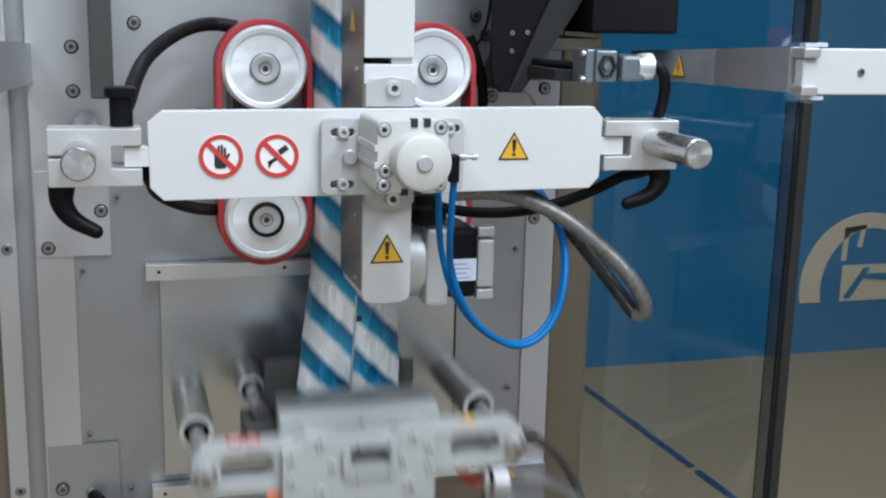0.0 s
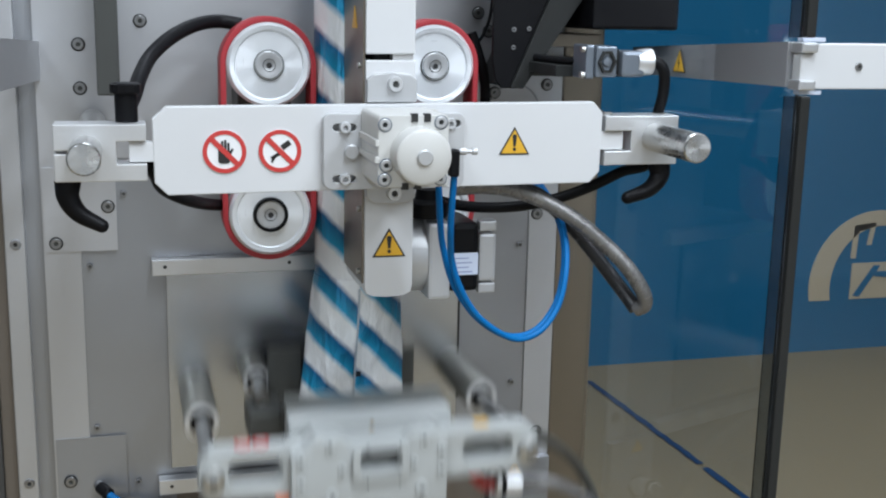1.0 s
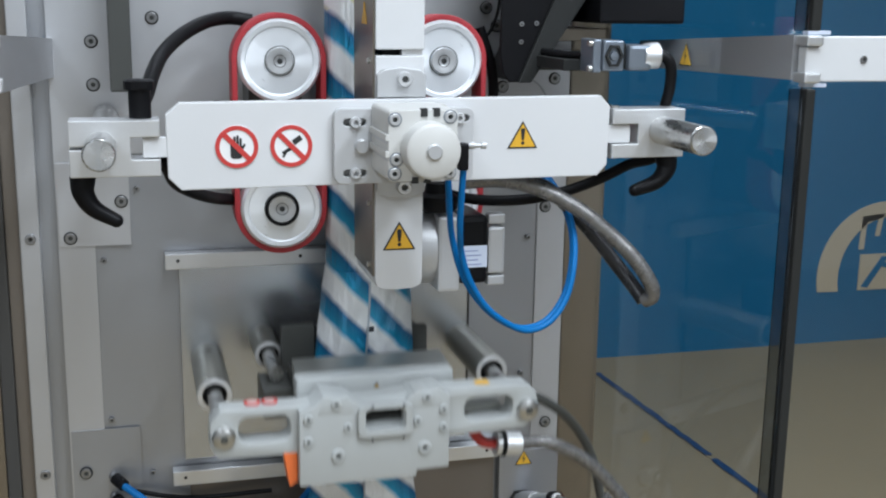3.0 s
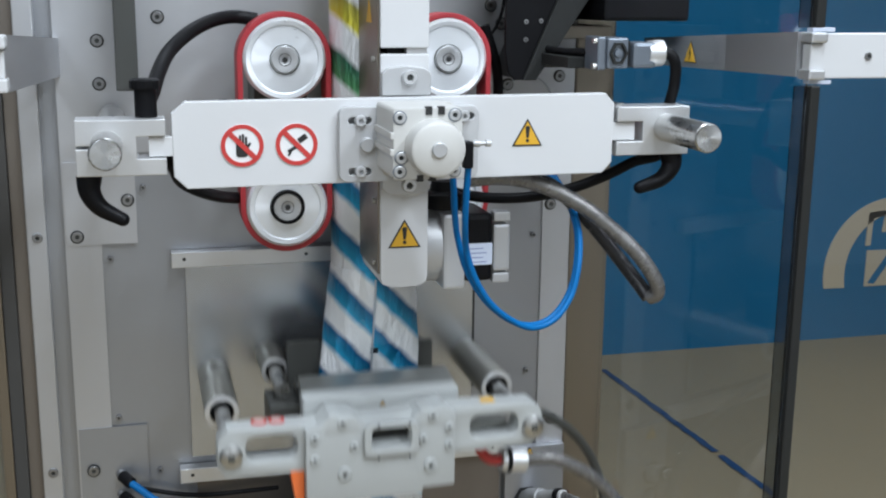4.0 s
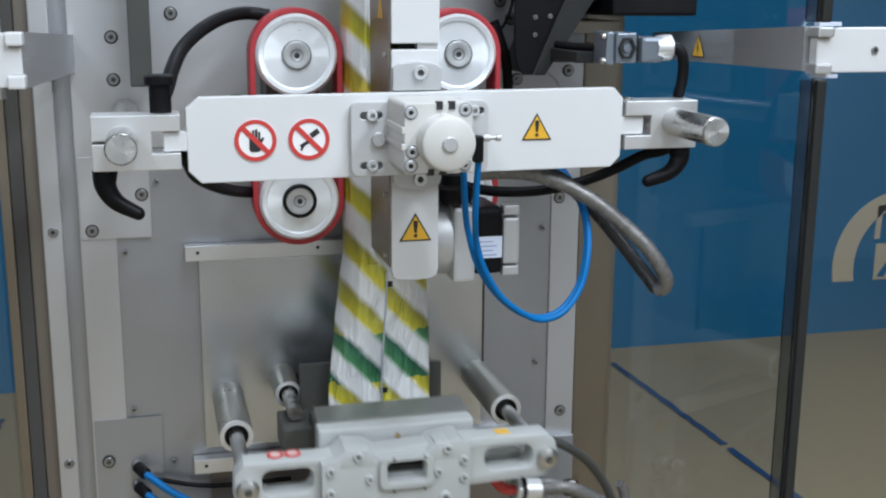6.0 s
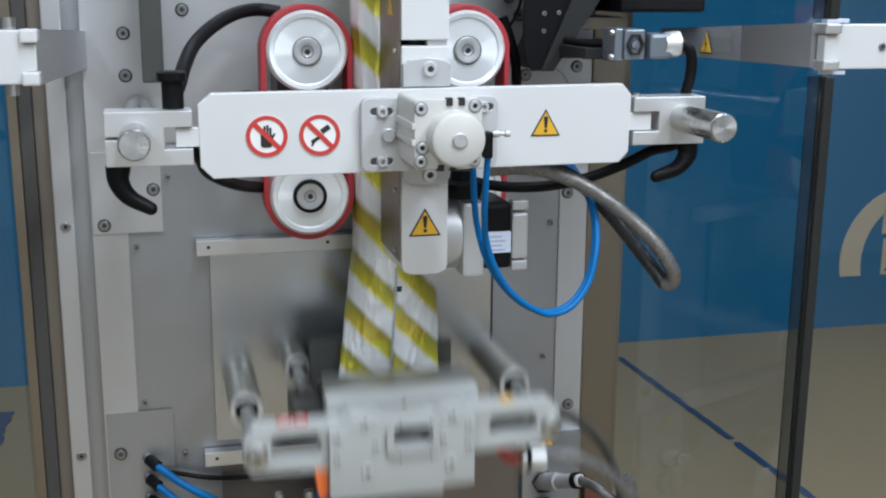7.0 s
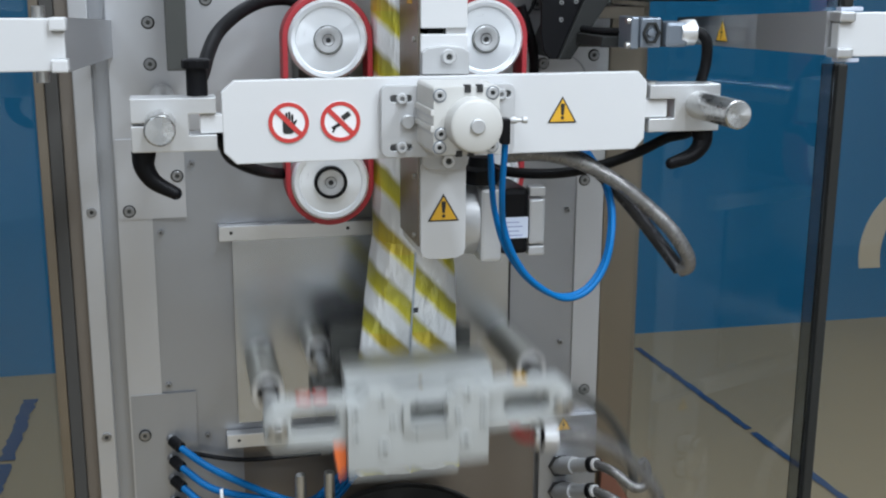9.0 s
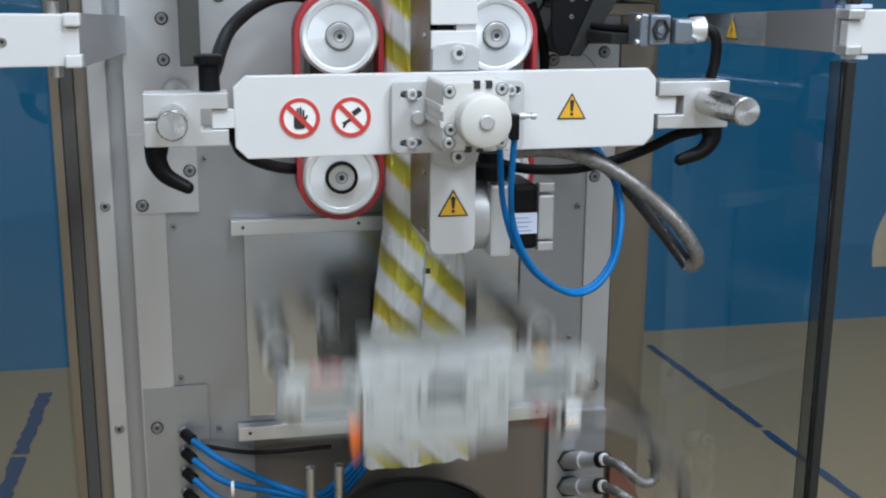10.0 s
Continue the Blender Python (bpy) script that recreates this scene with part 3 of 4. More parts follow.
# ---------------------------------------------------------------- film drive: pulleys and belts
def belt_loop(cx, zt, zb, r0, r1, y0, y1):
    def loop(r):
        return [(cx + r * math.cos(radians(a)), zt + r * math.sin(radians(a))) for a in range(0, 181, 7)] + [(cx + r * math.cos(radians(a)), zb + r * math.sin(radians(a))) for a in range(180, 361, 7)]
    return plate(loop(r1), y0, y1, [loop(r0)], bv=0.001)


def pulley_face(r, hub):
    prof = [(0.001, 0.001), (0.0035, 0.001), (0.0036, -0.001), (hub * 0.92, -0.001), (hub, 0.0), (hub + 0.001, 0.0015), (r * 0.8, 0.0015), (r * 0.83, -0.001), (r * 0.93, -0.002), (r, 0.002), (r, 0.03)]
    return turned(prof, (0, 0, 0), "y", 64)


PULLEYS = []
for sx, cx in ((-1, -0.094), (1, 0.0905)):
    drv = thing("belt_drive", "red film pulling belt round two aluminium pulleys", "belt drive", "film pulling belts")
    part("belt", belt_loop(cx, 1.3235, 1.1605, 0.0455, 0.0515, 0.153, 0.192), M_RED, drv, "red rubber belt", smooth=True)
    part("back_bracket", box(cx - 0.03, cx + 0.03, 0.192, PL, 1.12, 1.36, 0.003), M_GREYPAINT, drv, "grey bearing bracket")
    for z, hub in ((1.3235, 0.0155), (1.1605, 0.0165)):
        p = part("pulley", pulley_face(0.0452, hub), M_TURNED, drv, "turned aluminium pulley", smooth=True)
        p.location = (cx, 0.15, z)
        part("hub", turned([(0.0035, -0.001), (0.0045, -0.0018), (hub - 0.0015, -0.002), (hub - 0.001, 0.0)], (0, 0, 0), "y", 32), M_CAST, p, smooth=True)
        for g in (0.0062, hub + 0.0002):
            part("groove", turned([(g, 0.0016), (g, -0.0024 if g < 0.01 else -0.0008), (g + 0.0007, -0.0024 if g < 0.01 else -0.0008), (g + 0.0007, 0.0016)], (0, 0, 0), "y", 32, False), M_GREYPAINT, p, smooth=True)
        if z < 1.2:
            part("seal_ring", turned([(hub - 0.001, 0.0), (hub - 0.0005, -0.004), (hub + 0.0025, -0.004), (hub + 0.003, 0.001)], (0, 0, 0), "y", 32), M_BLACK, p, "black shaft seal", smooth=True)
        part("socket", turned([(0.0032, -0.002), (0.0032, -0.0028)], (0, 0, 0), "y", 6), M_INK, p)
        PULLEYS.append((p, (cx, 0.15, z), sx))

# ---------------------------------------------------------------- motor
mot = thing("servo_motor", "black servo motor with grey gearbox", "motor")
part("gearbox", turned([(0.034, 0.03), (0.041, 0.036), (0.0425, 0.046), (0.0425, 0.0585)], (0, 0.085, 1.127), "x", 36), M_CAST, mot, "grey round gearbox", smooth=True)
part("flange", box(0.0585, 0.083, 0.042, 0.128, 1.083, 1.166, 0.004), M_CAST, mot, "grey square flange")
part("motor_body", box(0.083, 0.1155, 0.047, 0.123, 1.089, 1.164, 0.006), M_BLACK, mot)
part("end_cap", box(0.1155, 0.1345, 0.046, 0.124, 1.1, 1.152, 0.003), M_CAST, mot, "grey end cap")
for z in (1.0925, 1.1605):
    part("end_cap_ear", box(0.1155, 0.1345, 0.046, 0.062, z - 0.0055, z + 0.0055, 0.002), M_CAST, mot)
part("rating_label", box(0.0855, 0.1145, 0.0462, 0.047, 1.108, 1.132, 0), M_TAG, mot, "pale blue rating label")
for i in range(4):
    part("label_line", box(0.0875, 0.108 - 0.004 * (i % 2), 0.0458, 0.0462, 1.111 + 0.005 * i, 1.1118 + 0.005 * i, 0), material("label_ink", (0.15, 0.2, 0.42), 0.5) if i == 0 else bpy.data.materials["label_ink"], mot)
part("cable_gland", turned([(0.019, 0), (0.021, 0.004), (0.021, 0.016), (0.015, 0.02), (0.013, 0.03)], (0.062, 0.06, 1.17), "z", 24), M_BLACK, mot, "black cable entry", smooth=True)

# ---------------------------------------------------------------- top parts
gus = thing("gusset_bracket", "dark grey steel gusset bracket on the back plate", "bracket")
part("web", plate([(0.162, 1.308), (0.17, 1.299), (0.178, 1.299), (0.222, 1.4), (0.222, 1.62), (0.158, 1.62), (0.158, 1.33)], 0.15, 0.157, bv=0.001), M_BLACK, gus)
part("flange", plate([(0.1785, 1.299), (0.194, 1.299), (0.262, 1.4), (0.262, 1.62), (0.2225, 1.62), (0.2225, 1.4)], 0.145, PL, bv=0.001), M_DARK, gus)
for x, z in ((0.182, 1.365), (0.2, 1.366), (0.182, 1.345)):
    screw(x, 0.15, z, 0.0028, gus, 0.0012)
bb = thing("control_box", "black control box on a bracket", "box")
part("case", box(0.265, 0.372, 0.12, PL, 1.367, 1.6, 0.004), M_BLACK, bb)
part("bracket", box(0.225, 0.3, 0.18, PL, 1.345, 1.36, 0.001), M_POST, bb)
col = thing("support_column", "olive grey steel column in front of the plate", "column")
part("column", box(-0.273, -0.249, 0.2, 0.24, 1.287, 1.72, 0.002), M_GREYPAINT, col)
part("foot", box(-0.27, -0.252, 0.24, PL, 1.4, 1.45, 0.001), M_GREYPAINT, col)

sw = thing("power_connector", "grey metal plug connector on a hinged socket", "connector")
part("socket_block", box(0.2185, 0.228, 0.022, 0.06, 1.318, 1.353, 0.002), M_ZINC, sw)
for z in (1.3225, 1.3485):
    part("stud", rod((0.2135, 0.026, z), (0.2185, 0.026, z), 0.0035, 12, 0.0006), M_STEEL, sw, smooth=True)
part("socket_face", box(0.228, 0.2515, 0.018, 0.06, 1.32, 1.352, 0.002), M_ZINC, sw)
part("locking_clip", plate([(0.2295, 1.336), (0.235, 1.347), (0.244, 1.347), (0.2495, 1.336), (0.244, 1.325), (0.235, 1.325)], 0.014, 0.018, [[(0.232, 1.336), (0.2362, 1.3445), (0.2428, 1.3445), (0.247, 1.336), (0.2428, 1.3275), (0.2362, 1.3275)]]), M_DARK, sw)
part("clip_screw", turned([(0.0005, -0.003), (0.0042, -0.0025), (0.005, 0.0)], (0.2395, 0.018, 1.336), "y", 16), M_ZINC, sw, smooth=True)
part("plug_gap", box(0.2515, 0.2545, 0.022, 0.05, 1.323, 1.349, 0), M_DARK, sw)
part("plug", box(0.2545, 0.281, 0.012, 0.05, 1.3205, 1.3475, 0.004), M_ZINC, sw)
part("cable_outlet", turned([(0.0125, -0.010), (0.014, 0.0), (0.014, 0.007), (0.0098, 0.009), (0.0088, 0.002)], (0.2835, 0.022, 1.336), "x", 24), M_ALU, sw, "bright cable outlet", smooth=True)
part("support", box(0.2, 0.3, 0.06, PL, 1.318, 1.33, 0.001), M_DARK, sw, "steel support under the connector")
for x, z in ((0.242, 1.302), ):
    part("bracket", box(x - 0.03, x + 0.03, 0.2, PL, 1.31, 1.32, 0.001), M_GREYPAINT, sw)

# ---------------------------------------------------------------- cables and hoses
def cable(name, label, pts, r, mat, group="", ribs=0.0, cat="cable"):
    o = part(name, hose(pts, r, 14, 10, ribs), mat, None, smooth=True)
    return tagged(o, label, cat, group)


cable("black_cable", "thick black cable arched over the pulley", [(-0.1180, 0.2, 1.3650), (-0.1430, 0.2, 1.3680), (-0.1690, 0.18, 1.3640), (-0.1950, 0.15, 1.3520), (-0.2170, 0.12, 1.3340), (-0.2290, 0.08, 1.3160), (-0.2360, 0.05, 1.2990), (-0.2425, 0.025, 1.288)], 0.0075, M_RUBBER)
cg = thing("cable_gland", "black angled cable gland above the clamp", "cable gland")
part("nut", turned([(0.014, 0), (0.0145, 0.002), (0.0145, 0.008), (0.012, 0.0095)], (-0.2435, 0.02, 1.304), "z", 12), M_BLACK, cg)
part("stem", turned([(0.0105, 0), (0.0105, 0.03)], (-0.2435, 0.02, 1.276), "z", 20), M_BLACK, cg, smooth=True)
cable("black_cable", "black cable looping below the cross bar", [(-0.236, 0.02, 1.25), (-0.2200, 0.03, 1.2270), (-0.2120, 0.05, 1.2090), (-0.1910, 0.09, 1.1910), (-0.1650, 0.14, 1.1760), (-0.1320, 0.2, 1.1630)], 0.0065, M_RUBBER)
cable("thin_cable", "thin black cable bow on the plate", [(-0.14, 0.25, 1.27), (-0.165, 0.25, 1.268), (-0.19, 0.255, 1.235), (-0.2, 0.26, 1.2)], 0.0018, M_RUBBER)
cable("thin_cable", "thin black cable running up the plate", [(0.13, 0.22, 1.32), (0.152, 0.22, 1.338), (0.170, 0.22, 1.362), (0.178, 0.22, 1.4), (0.179, 0.22, 1.5)], 0.0019, M_RUBBER)
cable("black_cable", "black cable behind the pulley", [(0.147, 0.2, 1.36), (0.158, 0.2, 1.33), (0.165, 0.2, 1.3), (0.166, 0.2, 1.25)], 0.006, M_RUBBER)
cable("black_cable", "black cable from the plug down behind the clamp", [(0.2840, 0.020, 1.3370), (0.2950, 0.012, 1.3355), (0.3020, 0.010, 1.3250), (0.3060, 0.018, 1.3020), (0.3085, 0.034, 1.2760), (0.3120, 0.05, 1.2270), (0.2800, 0.055, 1.2150), (0.2500, 0.06, 1.2000), (0.2120, 0.065, 1.1860), (0.1680, 0.07, 1.1770), (0.1230, 0.075, 1.1760), (0.0850, 0.075, 1.1820), (0.066, 0.065, 1.192)], 0.006, M_RUBBER)
cable("black_cable", "black cable into the connector", [(0.205, 0.22, 1.338), (0.21, 0.12, 1.334), (0.224, 0.05, 1.335)], 0.0042, M_RUBBER)
cable("sleeved_hose", "grey braided hose curving out from the bar", [(0.08, 0.03, 1.205), (0.1150, 0.03, 1.2060), (0.1450, 0.025, 1.2020), (0.1780, 0.02, 1.1900), (0.2100, 0.01, 1.1710), (0.2400, 0, 1.1460), (0.2630, -0.01, 1.1220), (0.2800, -0.015, 1.0960), (0.2835, -0.013, 1.0810), (0.277, -0.006, 1.075)], 0.0083, M_HOSE)
cable("sleeved_hose", "black glossy hose under the grey one", [(0.15, 0.05, 1.2), (0.1800, 0.05, 1.1930), (0.208, 0.042, 1.1690), (0.233, 0.032, 1.1400), (0.256, 0.02, 1.1090), (0.2700, 0.006, 1.0880), (0.277, -0.006, 1.075)], 0.0078, M_SLEEVE)
cable("air_tube", "blue air tube hanging from the cylinder in a loop", [(0.0500, -0.078, 1.2350), (0.0495, -0.074, 1.2060), (0.0515, -0.064, 1.1750), (0.0590, -0.045, 1.1460), (0.0700, -0.04, 1.1150), (0.0900, -0.035, 1.0850), (0.1180, -0.03, 1.0630), (0.1410, -0.025, 1.0550), (0.1650, -0.02, 1.0620), (0.1860, -0.01, 1.0840), (0.1970, 0.0, 1.1150), (0.2040, 0.02, 1.1450), (0.2030, 0.04, 1.1690), (0.2000, 0.06, 1.1840), (0.1940, 0.08, 1.2000)], 0.0033, M_BLUETUBE, "blue air tubes", cat="air tube")
cable("air_tube", "second blue air tube hanging in a loop", [(0.0400, -0.055, 1.235), (0.0420, -0.055, 1.2140), (0.0455, -0.048, 1.1850), (0.0525, -0.036, 1.1560), (0.0640, -0.034, 1.1200), (0.0870, -0.03, 1.0860), (0.1160, -0.024, 1.0630), (0.1420, -0.018, 1.0560), (0.1660, -0.012, 1.0635), (0.1870, -0.002, 1.0860), (0.1980, 0.009, 1.1170), (0.2040, 0.028, 1.1470), (0.2020, 0.05, 1.1720), (0.1960, 0.07, 1.1900), (0.1880, 0.085, 1.2020)], 0.0033, M_BLUETUBE, "blue air tubes", cat="air tube")
# air tubes at the lower corner
for k, z in enumerate((0.807, 0.78, 0.752, 0.722)):
    x = -0.29
    fit_ = thing("push_fitting", "black push-in air fitting on the plate", "air fitting", "air fittings")
    part("collar", rod((x - 0.002, PL - 0.001, z + 0.003), (x, PL - 0.008, z + 0.002), 0.0062, 16), M_SCREW, fit_, smooth=True)
    part("body", rod((x - 0.001, PL - 0.006, z + 0.003), (x + 0.011, PL - 0.024, z - 0.002), 0.0074, 16, 0.002), M_BLACK, fit_, smooth=True)
    cable("air_tube", "blue air tube from the plate to the sealing jaws", [(x + 0.009, PL - 0.022, z - 0.001), (x + 0.05, PL - 0.045, z - 0.026), (x + 0.12, PL - 0.05, 0.728 + 0.3 * (z - 0.76)), (-0.125, 0.2, 0.725 + 0.25 * (z - 0.76)), (-0.09, 0.21, 0.742 + 0.3 * (z - 0.76)), (-0.05, 0.22, 0.782 + 0.3 * (z - 0.76))], 0.0046, M_BLUETUBE, "blue air tubes", cat="air tube")
tie = part("cable_tie", turned([(0.009, -0.002), (0.0105, -0.002), (0.0105, 0.002), (0.009, 0.002)], (-0.232, PL - 0.048, 0.745), "x", 16), M_SIGNWHITE)
tagged(tie, "white cable tie round the air tubes", "cable tie")
# no real cable: a dark strand stands in for the shadow behind the tubes
cable("thin_cable", "dark strand painting the shadow behind the air tubes", [(-0.27, PL - 0.01, 0.792), (-0.2, PL - 0.01, 0.776), (-0.1, PL - 0.02, 0.78)], 0.003, M_RUBBER)
for x in (-0.136, -0.1):
    g = thing("guide_pin", "upright steel guide pin at the chute", "pin", "guide pins")
    part("pin", turned([(0.0015, 0.79), (0.0062, 0.789), (0.0068, 0.786), (0.0068, 0.3)], (x, 0.17, 0), "z", 20), M_STEEL, g, smooth=True)
    part("foot", box(x - 0.02, x + 0.02, 0.15, PL, 0.29, 0.31, 0.001), M_PLATE, g)

# connectors at the lower corner
lp = thing("heater_plug_panel", "stainless panel with two locking plug connectors", "connector panel")
part("panel", plate([(0.205, 0.5), (0.2885, 0.5), (0.2885, 0.8), (0.205, 0.8)], PL - 0.012, PL, bv=0.001), M_PLATE2, lp)
triangle(0.239, PL - 0.012, 0.786, 0.024, lp, True)
for z in (0.727, 0.688):
    hx = [(0.2355 + 0.017 * math.cos(radians(a)), z + 0.017 * math.sin(radians(a))) for a in range(0, 360, 60)]
    hi = [(0.2355 + 0.0145 * math.cos(radians(a)), z + 0.0145 * math.sin(radians(a))) for a in range(0, 360, 60)]
    c = part("locking_clip", plate(hx, PL - 0.016, PL - 0.012, [hi]), M_INK, lp, "black hexagonal clip")
    part("socket_body", rod((0.236, PL - 0.012, z), (0.247, PL - 0.042, z + 0.012), 0.0125, 20), M_CAST, lp, smooth=True)
    part("plug", rod((0.246, PL - 0.04, z + 0.011), (0.262, PL - 0.068, z + 0.023), 0.0098, 20, 0.001), M_CAST, lp, smooth=True)
    part("plug_collar", rod((0.26, PL - 0.065, z + 0.022), (0.264, PL - 0.072, z + 0.025), 0.0112, 20, 0.001), M_BLACK, lp, smooth=True)
    part("plug_mouth", rod((0.264, PL - 0.072, z + 0.025), (0.266, PL - 0.0755, z + 0.0265), 0.0085, 20), M_SIGNWHITE, lp)
    rise = 0.03 if z > 0.7 else -0.12
    cable("plug_cable", "grey cable looping out of the plug", [(0.265, PL - 0.074, z + 0.026), (0.281, PL - 0.098, z + 0.024), (0.305, PL - 0.112, z + 0.006), (0.322, PL - 0.112, z + 0.3 * rise), (0.323, PL - 0.11, z + rise), (0.316, PL - 0.11, z + 1.4 * rise)], 0.0068, M_HOSE)
gb = thing("guard_shield", "red-brown guard sheet at the post", "guard")
part("sheet", plate([(0.296, 0.3), (0.345, 0.3), (0.345, 0.66), (0.298, 0.73)], PL - 0.012, PL - 0.003, bv=0.001), M_BROWN, gb)
chute = thing("discharge_chute", "dark round discharge chute under the jaws", "chute")
part("funnel", turned([(0.089, 0.3), (0.091, 0.3), (0.091, 0.715), (0.095, 0.717), (0.095, 0.721), (0.089, 0.721)], (0.0, 0.168, 0), "z", 40, False), M_DEEP, chute, smooth=True)

# ---------------------------------------------------------------- film
FILM_X, FILM_Y, FILM_R = 0.0005, 0.168, 0.0425


def film_print(ob_ref):
    """White film with slanting stripes; the print is laid out in the space of the film feed and so travels down with it."""
    m = bpy.data.materials.new("printed_film")
    m.use_nodes = True
    nt = m.node_tree
    L, N = nt.links.new, nt.nodes.new
    b = nt.nodes["Principled BSDF"]
    tc, sep = N("ShaderNodeTexCoord"), N("ShaderNodeSeparateXYZ")
    tc.object = ob_ref
    L(tc.outputs["Object"], sep.inputs[0])

    def math_(op, a, bb=0.0, c=0.0):
        n = N("ShaderNodeMath")
        n.operation = op
        for i, v in enumerate((a, bb, c)):
            if isinstance(v, (int, float)):
                n.inputs[i].default_value = v
            else:
                L(v, n.inputs[i])
        return n.outputs[0]

    wob = N("ShaderNodeTexNoise")
    wob.inputs["Scale"].default_value, wob.inputs["Detail"].default_value = 38, 4
    L(tc.outputs["Object"], wob.inputs["Vector"])
    x, z = sep.outputs[0], sep.outputs[2]
    half = math_("GREATER_THAN", x, 0.0015)
    v = math_("MULTIPLY_ADD", x, 1.05, z)
    v = math_("MULTIPLY_ADD", half, 0.013, v)
    v = math_("MULTIPLY_ADD", wob.outputs["Fac"], 0.011, v)
    ph = math_("FRACT", math_("DIVIDE", v, 0.065))
    up = N("ShaderNodeMapRange")
    up.inputs["From Min"].default_value, up.inputs["From Max"].default_value = 0.4, 0.54
    L(ph, up.inputs["Value"])
    dn = N("ShaderNodeMapRange")
    dn.inputs["From Min"].default_value, dn.inputs["From Max"].default_value = 0.86, 1.0
    L(ph, dn.inputs["Value"])
    stripe = math_("SUBTRACT", up.outputs[0], dn.outputs[0])
    tone = N("ShaderNodeMapRange")
    tone.inputs["From Min"].default_value, tone.inputs["From Max"].default_value = 0.5, 0.95
    L(ph, tone.inputs["Value"])

    def two(c1, c2):
        n = N("ShaderNodeMixRGB")
        n.inputs[1].default_value, n.inputs[2].default_value = c1 + (1,), c2 + (1,)
        L(tone.outputs[0], n.inputs[0])
        return n.outputs[0]

    def pick(fac, a, bb):
        n = N("ShaderNodeMixRGB")
        L(fac, n.inputs[0])
        L(a, n.inputs[1])
        L(bb, n.inputs[2])
        return n.outputs[0]

    blue = two((0.012, 0.38, 0.64), (0.004, 0.085, 0.25))
    green = two((0.1, 0.34, 0.14), (0.012, 0.1, 0.075))
    gold = two((0.8, 0.72, 0.05), (0.36, 0.34, 0.08))
    amber = two((0.82, 0.64, 0.06), (0.42, 0.34, 0.07))
    zb = math_("MULTIPLY_ADD", wob.outputs["Fac"], 0.03, z)
    col = pick(math_("GREATER_THAN", zb, 2.129), blue, gold)
    gmask = math_("MULTIPLY", math_("GREATER_THAN", zb, 2.2), math_("LESS_THAN", zb, 2.262))
    col = pick(gmask, col, green)
    rep = math_("FRACT", math_("DIVIDE", z, 0.1403))
    amask = math_("MULTIPLY", math_("GREATER_THAN", z, 2.5), math_("LESS_THAN", rep, 0.26))
    col = pick(amask, col, amber)
    wn = N("ShaderNodeRGB")
    wn.outputs[0].default_value = (0.93, 0.945, 0.955, 1)
    col = pick(stripe, wn.outputs[0], col)
    # eye mark at the seam, once a bag
    mk = math_("MULTIPLY", math_("LESS_THAN", math_("ABSOLUTE", math_("SUBTRACT", rep, 0.48)), 0.025), math_("LESS_THAN", math_("ABSOLUTE", math_("SUBTRACT", x, 0.0035)), 0.0045))
    ink = N("ShaderNodeRGB")
    ink.outputs[0].default_value = (0.015, 0.02, 0.03, 1)
    col = pick(mk, col, ink.outputs[0])
    L(col, b.inputs["Base Color"])
    b.inputs["Roughness"].default_value = 0.42
    tg = N("ShaderNodeTangent")
    tg.direction_type, tg.axis = "RADIAL", "Z"
    L(tg.outputs[0], b.inputs["Tangent"])
    b.inputs["Anisotropic"].default_value, b.inputs["Anisotropic Rotation"].default_value = 1.0, 0.25
    L(math_("MULTIPLY_ADD", stripe, 0.25, 0.3), b.inputs["Metallic"])
    b.inputs["Coat Weight"].default_value, b.inputs["Coat Roughness"].default_value = 0.5, 0.08
    cr = N("ShaderNodeTexNoise")
    cr.inputs["Scale"].default_value, cr.inputs["Detail"].default_value = 40, 3
    sq = N("ShaderNodeMapping")
    sq.inputs["Scale"].default_value = (1.9, 1.9, 0.45)
    L(tc.outputs["Object"], sq.inputs["Vector"])
    L(sq.outputs["Vector"], cr.inputs["Vector"])
    bp = N("ShaderNodeBump")
    bp.inputs["Strength"].default_value, bp.inputs["Distance"].default_value = 0.7, 0.008
    L(cr.outputs["Fac"], bp.inputs["Height"])
    L(bp.outputs[0], b.inputs["Normal"])
    return m


def film_tube():
    """The printed web round the forming tube, down to where the bag begins."""
    return turned([(FILM_R, 1.074 + 0.026 * k) for k in range(27)], (FILM_X, FILM_Y, 0), "z", 48, False)


# height, half width and half depth of the flattening bag
BAG = [(1.088, 0.0432, 0.0434), (1.082, 0.0468, 0.0445), (1.074, 0.0522, 0.0446), (1.066, 0.0552, 0.044), (1.05, 0.0565, 0.0415), (1.02, 0.0585, 0.033), (0.98, 0.0607, 0.021), (0.94, 0.062, 0.012), (0.9, 0.0625, 0.009), (0.84, 0.0625, 0.009), (0.815, 0.064, 0.011), (0.786, 0.067, 0.0125)]


def bag_level(z):
    for (z0, a0, b0), (z1, a1, b1) in zip(BAG, BAG[1:]):
        if z >= z1 - 1e-6:
            k = (z0 - z) / (z0 - z1)
            return a0 + (a1 - a0) * k, b0 + (b1 - b0) * k
    return BAG[-1][1:]


